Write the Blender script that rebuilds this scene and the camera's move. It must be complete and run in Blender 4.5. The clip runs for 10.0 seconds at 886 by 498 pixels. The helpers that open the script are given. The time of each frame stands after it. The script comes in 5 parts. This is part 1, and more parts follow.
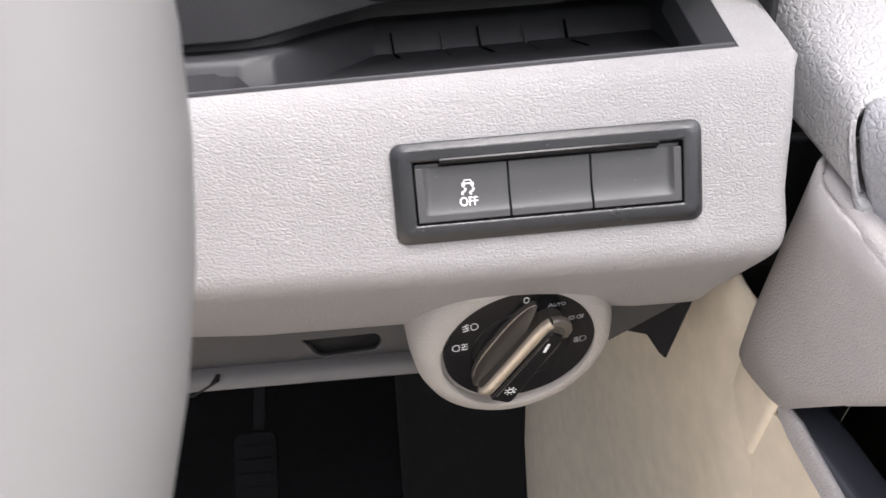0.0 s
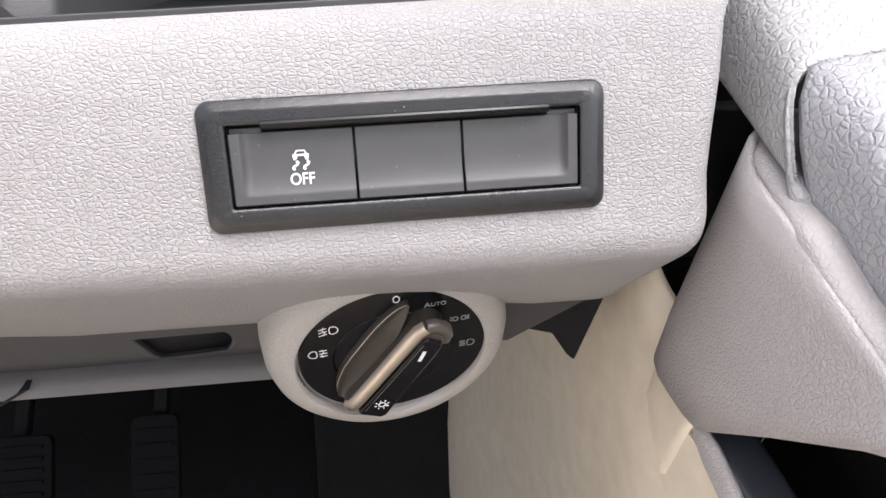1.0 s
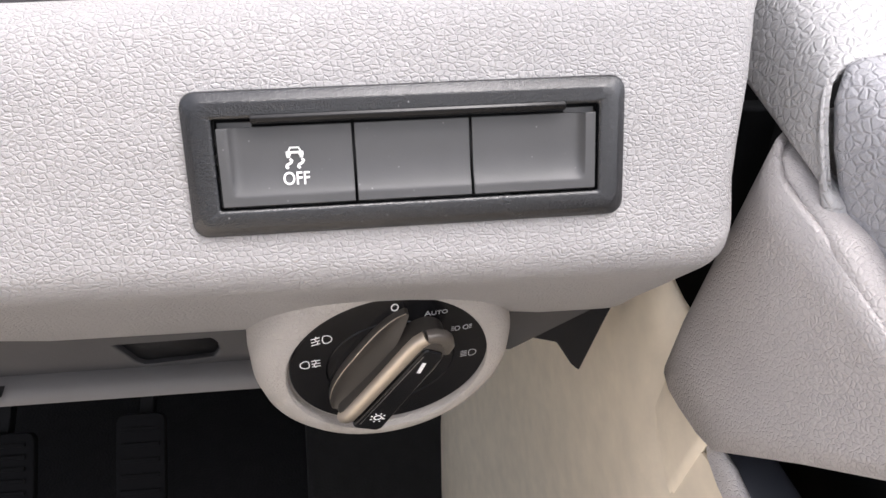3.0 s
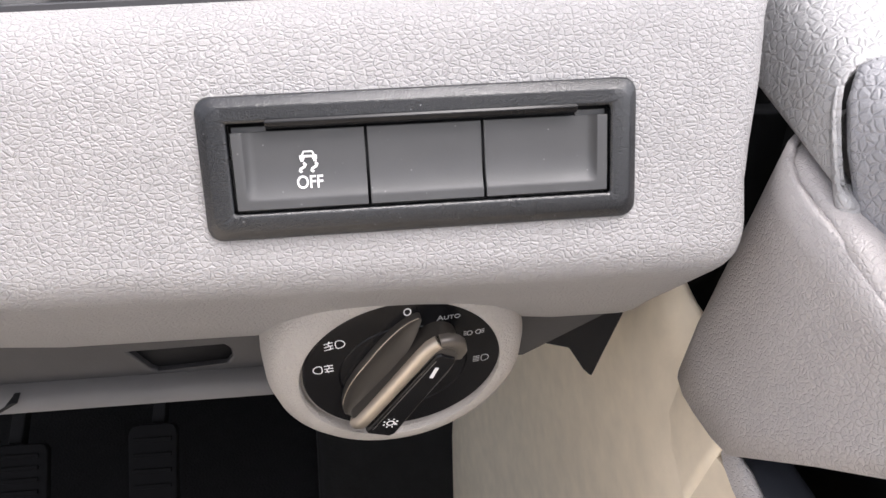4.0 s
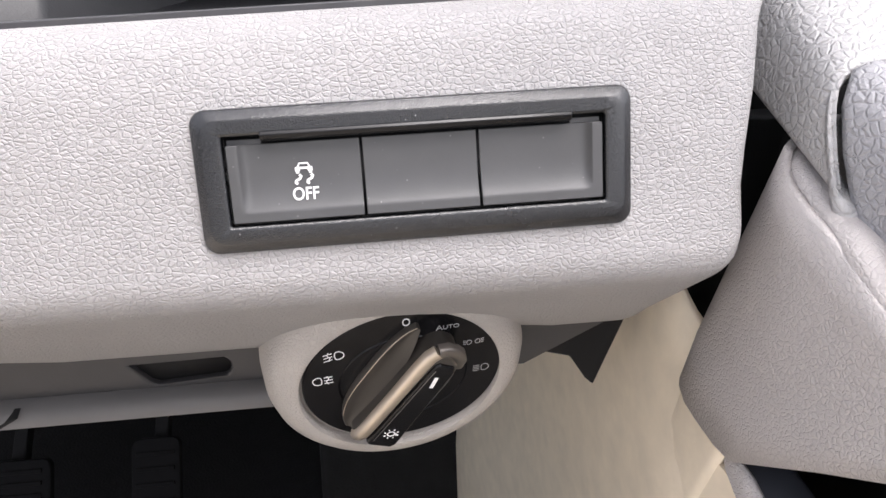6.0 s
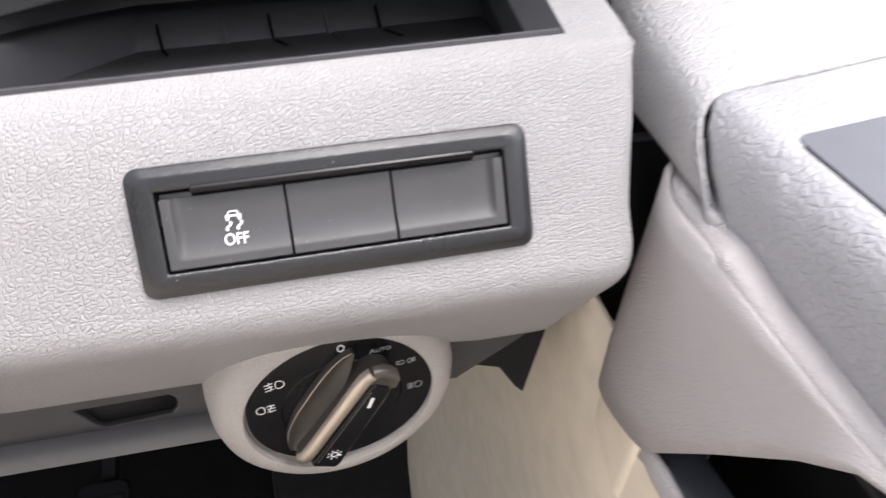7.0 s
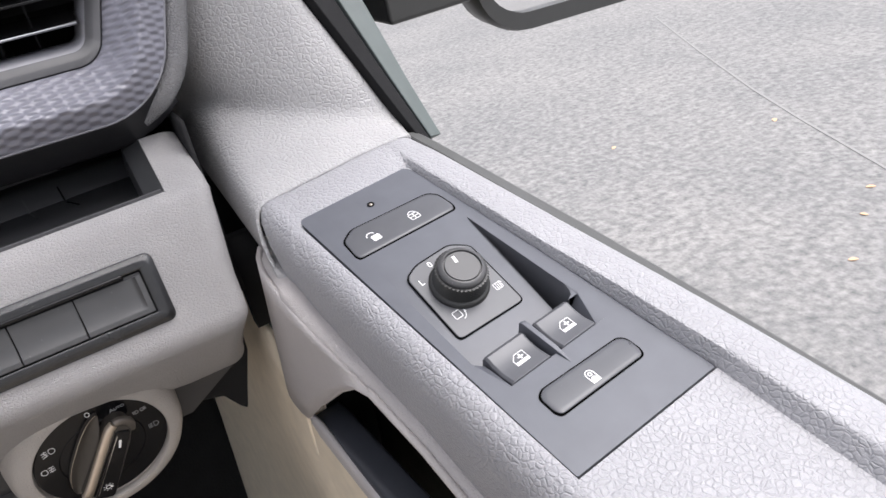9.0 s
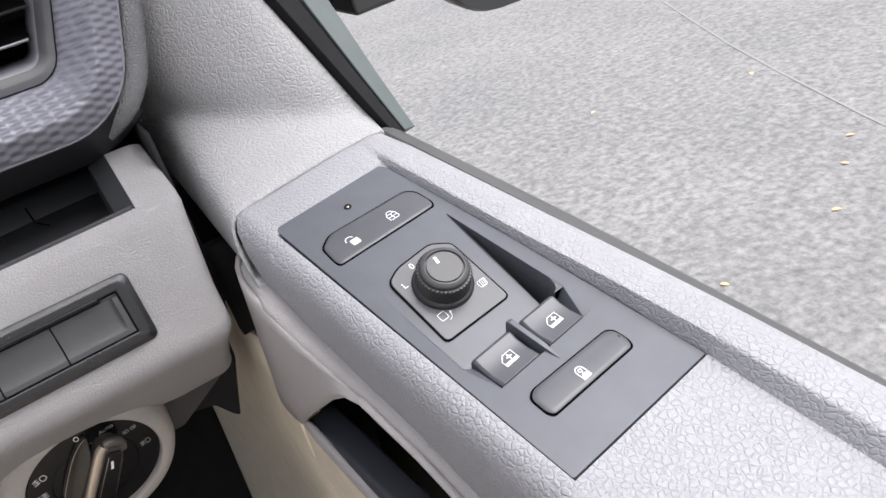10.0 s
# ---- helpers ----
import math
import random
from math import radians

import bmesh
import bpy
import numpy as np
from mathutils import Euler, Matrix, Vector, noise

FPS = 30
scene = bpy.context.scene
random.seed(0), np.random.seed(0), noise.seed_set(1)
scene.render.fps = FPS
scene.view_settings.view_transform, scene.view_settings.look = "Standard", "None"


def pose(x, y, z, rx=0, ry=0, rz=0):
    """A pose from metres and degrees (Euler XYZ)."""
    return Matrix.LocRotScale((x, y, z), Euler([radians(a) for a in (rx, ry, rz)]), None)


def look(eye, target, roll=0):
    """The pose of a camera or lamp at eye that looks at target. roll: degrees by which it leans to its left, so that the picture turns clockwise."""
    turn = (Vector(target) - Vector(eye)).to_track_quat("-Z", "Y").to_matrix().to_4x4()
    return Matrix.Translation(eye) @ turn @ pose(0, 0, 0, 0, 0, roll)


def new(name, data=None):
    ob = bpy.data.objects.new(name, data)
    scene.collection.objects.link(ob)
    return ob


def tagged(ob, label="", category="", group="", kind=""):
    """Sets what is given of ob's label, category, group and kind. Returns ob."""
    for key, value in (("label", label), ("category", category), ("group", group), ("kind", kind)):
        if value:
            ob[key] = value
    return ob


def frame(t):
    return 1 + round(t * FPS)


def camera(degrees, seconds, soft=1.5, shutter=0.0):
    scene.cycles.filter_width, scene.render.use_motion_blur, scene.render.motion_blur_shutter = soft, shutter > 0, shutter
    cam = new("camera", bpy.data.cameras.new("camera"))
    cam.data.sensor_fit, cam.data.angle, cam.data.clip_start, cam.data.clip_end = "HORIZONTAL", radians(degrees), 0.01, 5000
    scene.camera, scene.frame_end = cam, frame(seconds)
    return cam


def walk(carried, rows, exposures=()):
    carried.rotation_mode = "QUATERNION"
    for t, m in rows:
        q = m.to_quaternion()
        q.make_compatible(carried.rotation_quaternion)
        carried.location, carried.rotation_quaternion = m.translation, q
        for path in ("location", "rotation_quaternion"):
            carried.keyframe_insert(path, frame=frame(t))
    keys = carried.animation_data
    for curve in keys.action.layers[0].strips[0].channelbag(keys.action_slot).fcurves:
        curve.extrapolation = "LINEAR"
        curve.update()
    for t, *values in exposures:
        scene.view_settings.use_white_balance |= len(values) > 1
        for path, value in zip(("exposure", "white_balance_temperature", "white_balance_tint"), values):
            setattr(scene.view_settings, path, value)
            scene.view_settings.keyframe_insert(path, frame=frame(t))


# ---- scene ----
cam = camera(63.0, 10.0, 1.5, 0.3)
PATH = [
    (0, (-0.052, -0.274, 1.112), (0.001, 1.512, 0.213), -3.6),
    (0.5, (-0.03, -0.241, 1.096), (0.096, 1.512, 0.141), -2.0),
    (1, (-0.01, -0.213, 1.089), (0.167, 1.513, 0.094), -0.7),
    (1.5, (-0.009, -0.201, 1.088), (0.204, 1.509, 0.073), 0.1),
    (2, (-0.01, -0.196, 1.085), (0.205, 1.509, 0.063), 0.5),
    (2.5, (-0.011, -0.195, 1.084), (0.196, 1.515, 0.068), 0.6),
    (4, (-0.013, -0.197, 1.081), (0.159, 1.54, 0.104), -0.3),
    (4.5, (-0.012, -0.198, 1.081), (0.145, 1.547, 0.116), -0.7),
    (5, (-0.012, -0.197, 1.081), (0.136, 1.551, 0.121), -0.9),
    (6.5, (-0.011, -0.197, 1.081), (0.198, 1.555, 0.139), -1.8),
    (7, (-0.006, -0.216, 1.095), (0.318, 1.531, 0.177), -2.7),
    (7.2, (0.007, -0.246, 1.122), (0.413, 1.483, 0.202), -3.1),
    (7.5, (0.02, -0.294, 1.148), (0.501, 1.436, 0.267), -4.5),
    (7.8, (0.029, -0.337, 1.165), (0.578, 1.373, 0.286), -6.2),
    (8, (0.032, -0.358, 1.172), (0.632, 1.346, 0.313), -7.2),
    (8.3, (0.04, -0.379, 1.176), (0.692, 1.304, 0.313), -9.0),
    (8.5, (0.044, -0.389, 1.174), (0.736, 1.279, 0.314), -10.0),
    (9, (0.057, -0.407, 1.17), (0.788, 1.231, 0.285), -12.5),
    (9.5, (0.064, -0.409, 1.174), (0.813, 1.198, 0.249), -14.6),
    (10, (0.068, -0.399, 1.178), (0.797, 1.199, 0.222), -16.3),
]
walk(cam, [(t, look(eye, target, roll)) for t, eye, target, roll in PATH], [(0.0, 1.79, 6500, 14), (0.5, 1.89, 6500, 14), (1.0, 1.86, 6500, 14), (2.5, 1.83, 6500, 14.5), (6.5, 1.85, 6500, 14.5), (7.0, 1.86, 6480, 14.5), (7.5, 1.57, 6460, 14.5), (10.0, 1.10, 6400, 12.5)])

# ---------------------------------------------------------------- world, sun
world = bpy.data.worlds.new("sky")
scene.world = world
world.use_nodes = True
wn, wl = world.node_tree.nodes, world.node_tree.links
wn.clear()
sky = wn.new("ShaderNodeTexSky")
sky.sky_type, sky.sun_disc = "NISHITA", False
sky.sun_elevation, sky.sun_rotation = radians(68), radians(141)
sky.air_density, sky.dust_density, sky.ozone_density = 1.0, 4.0, 1.0
pale = wn.new("ShaderNodeHueSaturation")
pale.inputs["Saturation"].default_value = 0.30
back = wn.new("ShaderNodeBackground")
back.inputs["Strength"].default_value = 0.14
wout = wn.new("ShaderNodeOutputWorld")
wl.new(sky.outputs[0], pale.inputs["Color"])
wl.new(pale.outputs[0], back.inputs["Color"])
wl.new(back.outputs[0], wout.inputs[0])
sun_data = bpy.data.lights.new("sun", "SUN")
sun_data.energy, sun_data.angle, sun_data.color = 1.40, radians(36), (1.0, 0.985, 0.965)
sun = new("sun", sun_data)
sun.matrix_world = look((0.82, -0.70, 3.02), (0.1, -0.05, 1.0))


# ---------------------------------------------------------------- materials
def material(name):
    m = bpy.data.materials.new(name)
    m.use_nodes = True
    n, l = m.node_tree.nodes, m.node_tree.links
    return m, n, l, n["Principled BSDF"]


def coords(n, l, scale=(1, 1, 1)):
    tc, mp = n.new("ShaderNodeTexCoord"), n.new("ShaderNodeMapping")
    mp.inputs["Scale"].default_value = scale
    l.new(tc.outputs["Object"], mp.inputs["Vector"])
    return mp.outputs["Vector"]


def mottled(n, l, vec, colour, amount, scale):
    """The base colour with soft variation at the given scale."""
    noi = n.new("ShaderNodeTexNoise")
    noi.inputs["Scale"].default_value, noi.inputs["Detail"].default_value = scale, 5
    l.new(vec, noi.inputs["Vector"])
    ramp = n.new("ShaderNodeValToRGB")
    lo, hi = [c * (1 - amount) for c in colour], [min(1, c * (1 + amount)) for c in colour]
    ramp.color_ramp.elements[0].color, ramp.color_ramp.elements[0].position = (*lo, 1), 0.3
    ramp.color_ramp.elements[1].color, ramp.color_ramp.elements[1].position = (*hi, 1), 0.7
    l.new(noi.outputs["Fac"], ramp.inputs["Fac"])
    return ramp.outputs["Color"]


def leather_grain(name, colour, rough, cell=0.0021, depth=0.0005, stretch=(1.0, 1.0, 1.5), spec=0.35):
    """Moulded soft plastic: pebbles parted by fine creases."""
    m, n, l, b = material(name)
    vec = coords(n, l, stretch)
    warp = n.new("ShaderNodeTexNoise")
    warp.inputs["Scale"].default_value, warp.inputs["Detail"].default_value = 0.8 / cell, 2
    l.new(vec, warp.inputs["Vector"])
    shift = n.new("ShaderNodeMixRGB")
    shift.blend_type, shift.inputs["Fac"].default_value = "ADD", 0.66 * cell
    l.new(vec, shift.inputs[1]), l.new(warp.outputs["Color"], shift.inputs[2])
    vor = n.new("ShaderNodeTexVoronoi")
    vor.feature = "DISTANCE_TO_EDGE"
    vor.inputs["Scale"].default_value = 1 / cell
    l.new(shift.outputs[0], vor.inputs["Vector"])
    lift = n.new("ShaderNodeMapRange")
    lift.interpolation_type = "SMOOTHSTEP"
    lift.inputs["From Max"].default_value = 0.20
    l.new(vor.outputs["Distance"], lift.inputs["Value"])
    vor2 = n.new("ShaderNodeTexVoronoi")
    vor2.feature = "DISTANCE_TO_EDGE"
    vor2.inputs["Scale"].default_value = 2.3 / cell
    l.new(shift.outputs[0], vor2.inputs["Vector"])
    lift2 = n.new("ShaderNodeMapRange")
    lift2.interpolation_type = "SMOOTHSTEP"
    lift2.inputs["From Max"].default_value, lift2.inputs["To Max"].default_value = 0.25, 0.20
    l.new(vor2.outputs["Distance"], lift2.inputs["Value"])
    both = n.new("ShaderNodeMath")
    l.new(lift.outputs[0], both.inputs[0]), l.new(lift2.outputs[0], both.inputs[1])
    big = n.new("ShaderNodeTexNoise")
    big.inputs["Scale"].default_value, big.inputs["Detail"].default_value = 0.35 / cell, 3
    l.new(vec, big.inputs["Vector"])
    mix = n.new("ShaderNodeMath")
    mix.operation = "MULTIPLY_ADD"
    mix.inputs[1].default_value = 0.35
    l.new(big.outputs["Fac"], mix.inputs[0]), l.new(both.outputs[0], mix.inputs[2])
    bump = n.new("ShaderNodeBump")
    bump.inputs["Strength"].default_value, bump.inputs["Distance"].default_value = 0.75, depth
    l.new(mix.outputs[0], bump.inputs["Height"])
    l.new(bump.outputs[0], b.inputs["Normal"])
    l.new(mottled(n, l, vec, colour, 0.03, 35), b.inputs["Base Color"])
    b.inputs["Roughness"].default_value = rough
    b.inputs["Specular IOR Level"].default_value = spec
    return m


def plastic(name, colour, rough, grain=0.0, size=0.0006, spec=0.5, metal=0.0, vary=0.06, fine=3, dust=0.0):
    """Hard plastic with a fine spark-eroded grain."""
    m, n, l, b = material(name)
    vec = coords(n, l)
    tone = mottled(n, l, vec, colour, vary, 60)
    if dust:
        # sparse pale specks of dust
        speck = n.new("ShaderNodeTexVoronoi")
        speck.inputs["Scale"].default_value = 260
        l.new(vec, speck.inputs["Vector"])
        near = n.new("ShaderNodeMapRange")
        near.inputs["From Min"].default_value, near.inputs["From Max"].default_value = 0.075, 0.045
        near.inputs["To Max"].default_value = dust
        l.new(speck.outputs["Distance"], near.inputs["Value"])
        over = n.new("ShaderNodeMixRGB")
        over.inputs[2].default_value = (0.5, 0.5, 0.5, 1)
        l.new(near.outputs[0], over.inputs["Fac"]), l.new(tone, over.inputs[1])
        tone = over.outputs[0]
    l.new(tone, b.inputs["Base Color"])
    noi = n.new("ShaderNodeTexNoise")
    noi.inputs["Scale"].default_value, noi.inputs["Detail"].default_value = 1 / size, fine
    l.new(vec, noi.inputs["Vector"])
    if grain:
        bump = n.new("ShaderNodeBump")
        bump.inputs["Strength"].default_value, bump.inputs["Distance"].default_value = 0.6, grain
        l.new(noi.outputs["Fac"], bump.inputs["Height"])
        l.new(bump.outputs[0], b.inputs["Normal"])
    wear = n.new("ShaderNodeTexNoise")
    wear.inputs["Scale"].default_value, wear.inputs["Detail"].default_value = 45, 4
    l.new(vec, wear.inputs["Vector"])
    rr = n.new("ShaderNodeMapRange")
    rr.inputs["To Min"].default_value, rr.inputs["To Max"].default_value = max(0.02, rough - 0.07), rough + 0.07
    l.new(wear.outputs["Fac"], rr.inputs["Value"])
    l.new(rr.outputs[0], b.inputs["Roughness"])
    b.inputs["Specular IOR Level"].default_value, b.inputs["Metallic"].default_value = spec, metal
    return m


def diamond_skin(name, colour, rough):
    """Dark skin embossed with rows of small lozenges."""
    m, n, l, b = material(name)
    vec = coords(n, l)
    sep = n.new("ShaderNodeSeparateXYZ")
    l.new(vec, sep.inputs[0])
    lift = n.new("ShaderNodeMath")
    lift.operation, lift.inputs[1].default_value = "MULTIPLY", 0.30
    l.new(sep.outputs["Y"], lift.inputs[0])
    along = n.new("ShaderNodeMath")
    along.operation, along.inputs[1].default_value = "MULTIPLY_ADD", 1.0
    l.new(sep.outputs["Z"], along.inputs[0]), l.new(lift.outputs[0], along.inputs[2])

    across = n.new("ShaderNodeMath")
    across.operation, across.inputs[1].default_value = "MULTIPLY_ADD", 0.25
    l.new(sep.outputs["Y"], across.inputs[0]), l.new(sep.outputs["X"], across.inputs[2])

    def wave(ax, az):
        a1 = n.new("ShaderNodeMath")
        a1.operation, a1.inputs[1].default_value = "MULTIPLY", ax
        l.new(across.outputs[0], a1.inputs[0])
        a2 = n.new("ShaderNodeMath")
        a2.operation, a2.inputs[1].default_value = "MULTIPLY_ADD", az
        l.new(along.outputs[0], a2.inputs[0]), l.new(a1.outputs[0], a2.inputs[2])
        a3 = n.new("ShaderNodeMath")
        a3.operation = "SINE"
        l.new(a2.outputs[0], a3.inputs[0])
        return a3.outputs[0]
    prod = n.new("ShaderNodeMath")
    prod.operation = "ADD"
    l.new(wave(430, 1300), prod.inputs[0]), l.new(wave(-430, 1300), prod.inputs[1])
    bump = n.new("ShaderNodeBump")
    bump.inputs["Strength"].default_value, bump.inputs["Distance"].default_value = 0.85, 0.00036
    l.new(prod.outputs[0], bump.inputs["Height"])
    l.new(bump.outputs[0], b.inputs["Normal"])
    l.new(mottled(n, l, vec, colour, 0.08, 80), b.inputs["Base Color"])
    b.inputs["Roughness"].default_value = rough
    return m


def asphalt():
    m, n, l, b = material("asphalt")
    vec = coords(n, l)
    vor = n.new("ShaderNodeTexVoronoi")
    vor.inputs["Scale"].default_value = 80
    l.new(vec, vor.inputs["Vector"])
    stones = n.new("ShaderNodeValToRGB")
    e = stones.color_ramp.elements
    e[0].color, e[0].position = (0.130, 0.131, 0.133, 1), 0.30
    e[1].color, e[1].position = (0.305, 0.300, 0.294, 1), 0.70
    mid = e.new(0.48)
    mid.color = (0.212, 0.211, 0.208, 1)
    grit = n.new("ShaderNodeTexNoise")
    grit.inputs["Scale"].default_value, grit.inputs["Detail"].default_value = 34, 6
    grit.inputs["Roughness"].default_value = 0.62
    l.new(vec, grit.inputs["Vector"])
    l.new(grit.outputs["Fac"], stones.inputs["Fac"])
    fine = n.new("ShaderNodeTexNoise")
    fine.inputs["Scale"].default_value, fine.inputs["Detail"].default_value = 14, 8
    fine.inputs["Roughness"].default_value = 0.75
    l.new(vec, fine.inputs["Vector"])
    wide = n.new("ShaderNodeTexNoise")
    wide.inputs["Scale"].default_value, wide.inputs["Detail"].default_value = 1.3, 5
    l.new(vec, wide.inputs["Vector"])
    ramp = n.new("ShaderNodeValToRGB")
    ramp.color_ramp.elements[0].color, ramp.color_ramp.elements[0].position = (0.78, 0.78, 0.79, 1), 0.35
    ramp.color_ramp.elements[1].color, ramp.color_ramp.elements[1].position = (1.16, 1.15, 1.13, 1), 0.66
    l.new(fine.outputs["Fac"], ramp.inputs["Fac"])
    ramp2 = n.new("ShaderNodeValToRGB")
    ramp2.color_ramp.elements[0].color, ramp2.color_ramp.elements[0].position = (0.91, 0.915, 0.92, 1), 0.3
    ramp2.color_ramp.elements[1].color, ramp2.color_ramp.elements[1].position = (1.10, 1.09, 1.08, 1), 0.7
    l.new(wide.outputs["Fac"], ramp2.inputs["Fac"])
    m1, m2 = n.new("ShaderNodeMixRGB"), n.new("ShaderNodeMixRGB")
    for k in (m1, m2):
        k.blend_type, k.inputs["Fac"].default_value = "MULTIPLY", 1
    l.new(stones.outputs[0], m1.inputs[1]), l.new(ramp.outputs[0], m1.inputs[2])
    l.new(m1.outputs[0], m2.inputs[1]), l.new(ramp2.outputs[0], m2.inputs[2])
    l.new(m2.outputs[0], b.inputs["Base Color"])
    bump = n.new("ShaderNodeBump")
    bump.inputs["Strength"].default_value, bump.inputs["Distance"].default_value = 0.6, 0.004
    l.new(vor.outputs["Distance"], bump.inputs["Height"])
    l.new(bump.outputs[0], b.inputs["Normal"])
    b.inputs["Roughness"].default_value = 0.85
    return m


TRIM = leather_grain("light_grey_trim", (0.334, 0.326, 0.325), 0.47, cell=0.0020, depth=0.00039, stretch=(0.9, 1.2, 1.35))
TRIM_FINE = leather_grain("light_grey_fine_trim", (0.42, 0.395, 0.37), 0.5, cell=0.0020, depth=0.00026)
# door grey leans blue: a tint of sky light is mixed into it
TRIM_DOOR = leather_grain("light_grey_door_trim", (0.342, 0.341, 0.356), 0.44, cell=0.0032, depth=0.00049, stretch=(1.0, 1.0, 1.0))
QUARTER = leather_grain("light_grey_quarter_trim", (0.395, 0.390, 0.392), 0.42, cell=0.0033, depth=0.00046, stretch=(1.0, 1.0, 1.0), spec=0.45)
CARD = leather_grain("door_card_trim", (0.455, 0.428, 0.419), 0.52, cell=0.0020, depth=0.00026, stretch=(1.0, 1.0, 1.0))
# shade under the fascia is put into the next two trim greys
SHADED_LIP_TRIM = plastic("shaded_lip_trim", (0.12, 0.116, 0.115), 0.55, 0.0001, 0.0012)
SHADED_TRIM = plastic("shaded_smooth_trim", (0.048, 0.047, 0.049), 0.5, 0.0001, 0.0012)
BEIGE = plastic("beige_kick_trim", (0.84, 0.735, 0.58), 0.5, 0.0002, 0.004)
BOUNCE_BEIGE = plastic("pale_bounce_beige", (0.56, 0.50, 0.42), 0.8, 0.0004, 0.003)
BEZEL = plastic("dark_grained_plastic", (0.009, 0.0095, 0.0110), 0.25, 0.00030, 0.00050, spec=0.8, fine=1, dust=0.35)
BUTTON = plastic("grey_button_plastic", (0.064, 0.064, 0.066), 0.38, 0.00003, 0.0005, dust=0.22)
TRAYMAT = plastic("charcoal_tray_plastic", (0.026, 0.0265, 0.029), 0.48, 0.0002, 0.0008, spec=0.4)
HOOD = plastic("black_hood_plastic", (0.019, 0.019, 0.021), 0.50, 0.0003, 0.0008, spec=0.3)
TRAYRIM = plastic("grained_rim_plastic", (0.030, 0.031, 0.033), 0.42, 0.0003, 0.0007)
# charcoal lifted to lavender grey: the sky's reflection is in the base colour
SKIN = diamond_skin("lozenge_dash_skin", (0.205, 0.205, 0.240), 0.32)
PODBLACK = plastic("black_dash_plastic", (0.018, 0.018, 0.020), 0.45, 0.0002, 0.0009, spec=0.35)
# vent grey also carries a lavender lift for reflected sky
VENT = plastic("grey_vent_plastic", (0.28, 0.28, 0.305), 0.42, 0.0001, 0.0007)
VENTRIM = plastic("mid_grey_vent_rim", (0.065, 0.065, 0.07), 0.45, 0.0001, 0.0006)
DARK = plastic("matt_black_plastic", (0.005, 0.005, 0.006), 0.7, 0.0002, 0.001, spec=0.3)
# black without sheen, in place of the shade inside narrow grooves
JOINT_SHADE = plastic("joint_shade_black", (0.003, 0.003, 0.003), 0.9, spec=0.0)
GLOSS = plastic("gloss_black_plastic", (0.008, 0.008, 0.009), 0.22, 0, vary=0.2, spec=0.25)
KNOBGREY = plastic("bronze_grey_plastic", (0.045, 0.040, 0.035), 0.36, 0.00004, 0.0005)
# the ridge's satin again, darkened for the shade at its end
SHADED_SATIN = plastic("shaded_satin_metal", (0.17, 0.155, 0.14), 0.40, metal=0.7)
SATIN = plastic("satin_bronze_metal", (0.56, 0.49, 0.41), 0.42, metal=0.85)
CHROME = plastic("bright_chrome", (0.8, 0.8, 0.8), 0.12, metal=1.0, vary=0.02)
PLATE = plastic("slate_grey_plastic", (0.105, 0.110, 0.126), 0.42, 0.00005, 0.0005)
PLATEBTN = plastic("slate_button_plastic", (0.088, 0.090, 0.099), 0.40, 0.00003, 0.0005)
BELT = plastic("brown_grey_seal", (0.082, 0.083, 0.081), 0.5, 0.0001, 0.001)
PIPING = leather_grain("charcoal_leather_piping", (0.20, 0.20, 0.205), 0.27, cell=0.0020, depth=0.0009, stretch=(1, 1, 1), spec=0.8)
HANDLE = plastic("slate_soft_handle", (0.045, 0.048, 0.058), 0.40, 0.0001, 0.0006)
RUBBER = plastic("black_rubber", (0.030, 0.030, 0.029), 0.4, 0.00008, 0.001)
SEALGREY = plastic("grey_green_frame", (0.10, 0.118, 0.115), 0.42, 0.00005, 0.001)
PRINT = plastic("white_print", (0.82, 0.82, 0.82), 0.5, vary=0.03)
DIMPRINT = plastic("grey_print", (0.42, 0.42, 0.42), 0.5, vary=0.03)
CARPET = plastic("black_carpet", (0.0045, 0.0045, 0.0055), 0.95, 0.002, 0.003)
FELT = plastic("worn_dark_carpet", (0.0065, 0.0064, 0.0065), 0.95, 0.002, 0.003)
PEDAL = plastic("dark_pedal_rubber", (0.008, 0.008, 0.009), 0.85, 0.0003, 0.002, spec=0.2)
WHEEL = leather_grain("grey_wheel_leather", (0.24, 0.234, 0.229), 0.5, cell=0.0014, depth=0.000004)
LINING = plastic("grey_lining", (0.66, 0.64, 0.61), 0.9, 0.0004, 0.002)
MIRROR = plastic("mirror_glass", (0.9, 0.9, 0.9), 0.04, metal=1.0, vary=0.01)


# ---------------------------------------------------------------- builders
def thing(name, label, category, m=None, group="", kind=""):
    ob = tagged(new(name), label, category, group, kind)
    ob.empty_display_size = 0.02
    if m is not None:
        ob.matrix_world = m
    return ob


def link(name, me, mat, parent=None, label=""):
    me.materials.clear()
    me.materials.append(mat)
    ob = new(name, me)
    ob.parent = parent
    if label:
        ob["label"] = label
    return ob


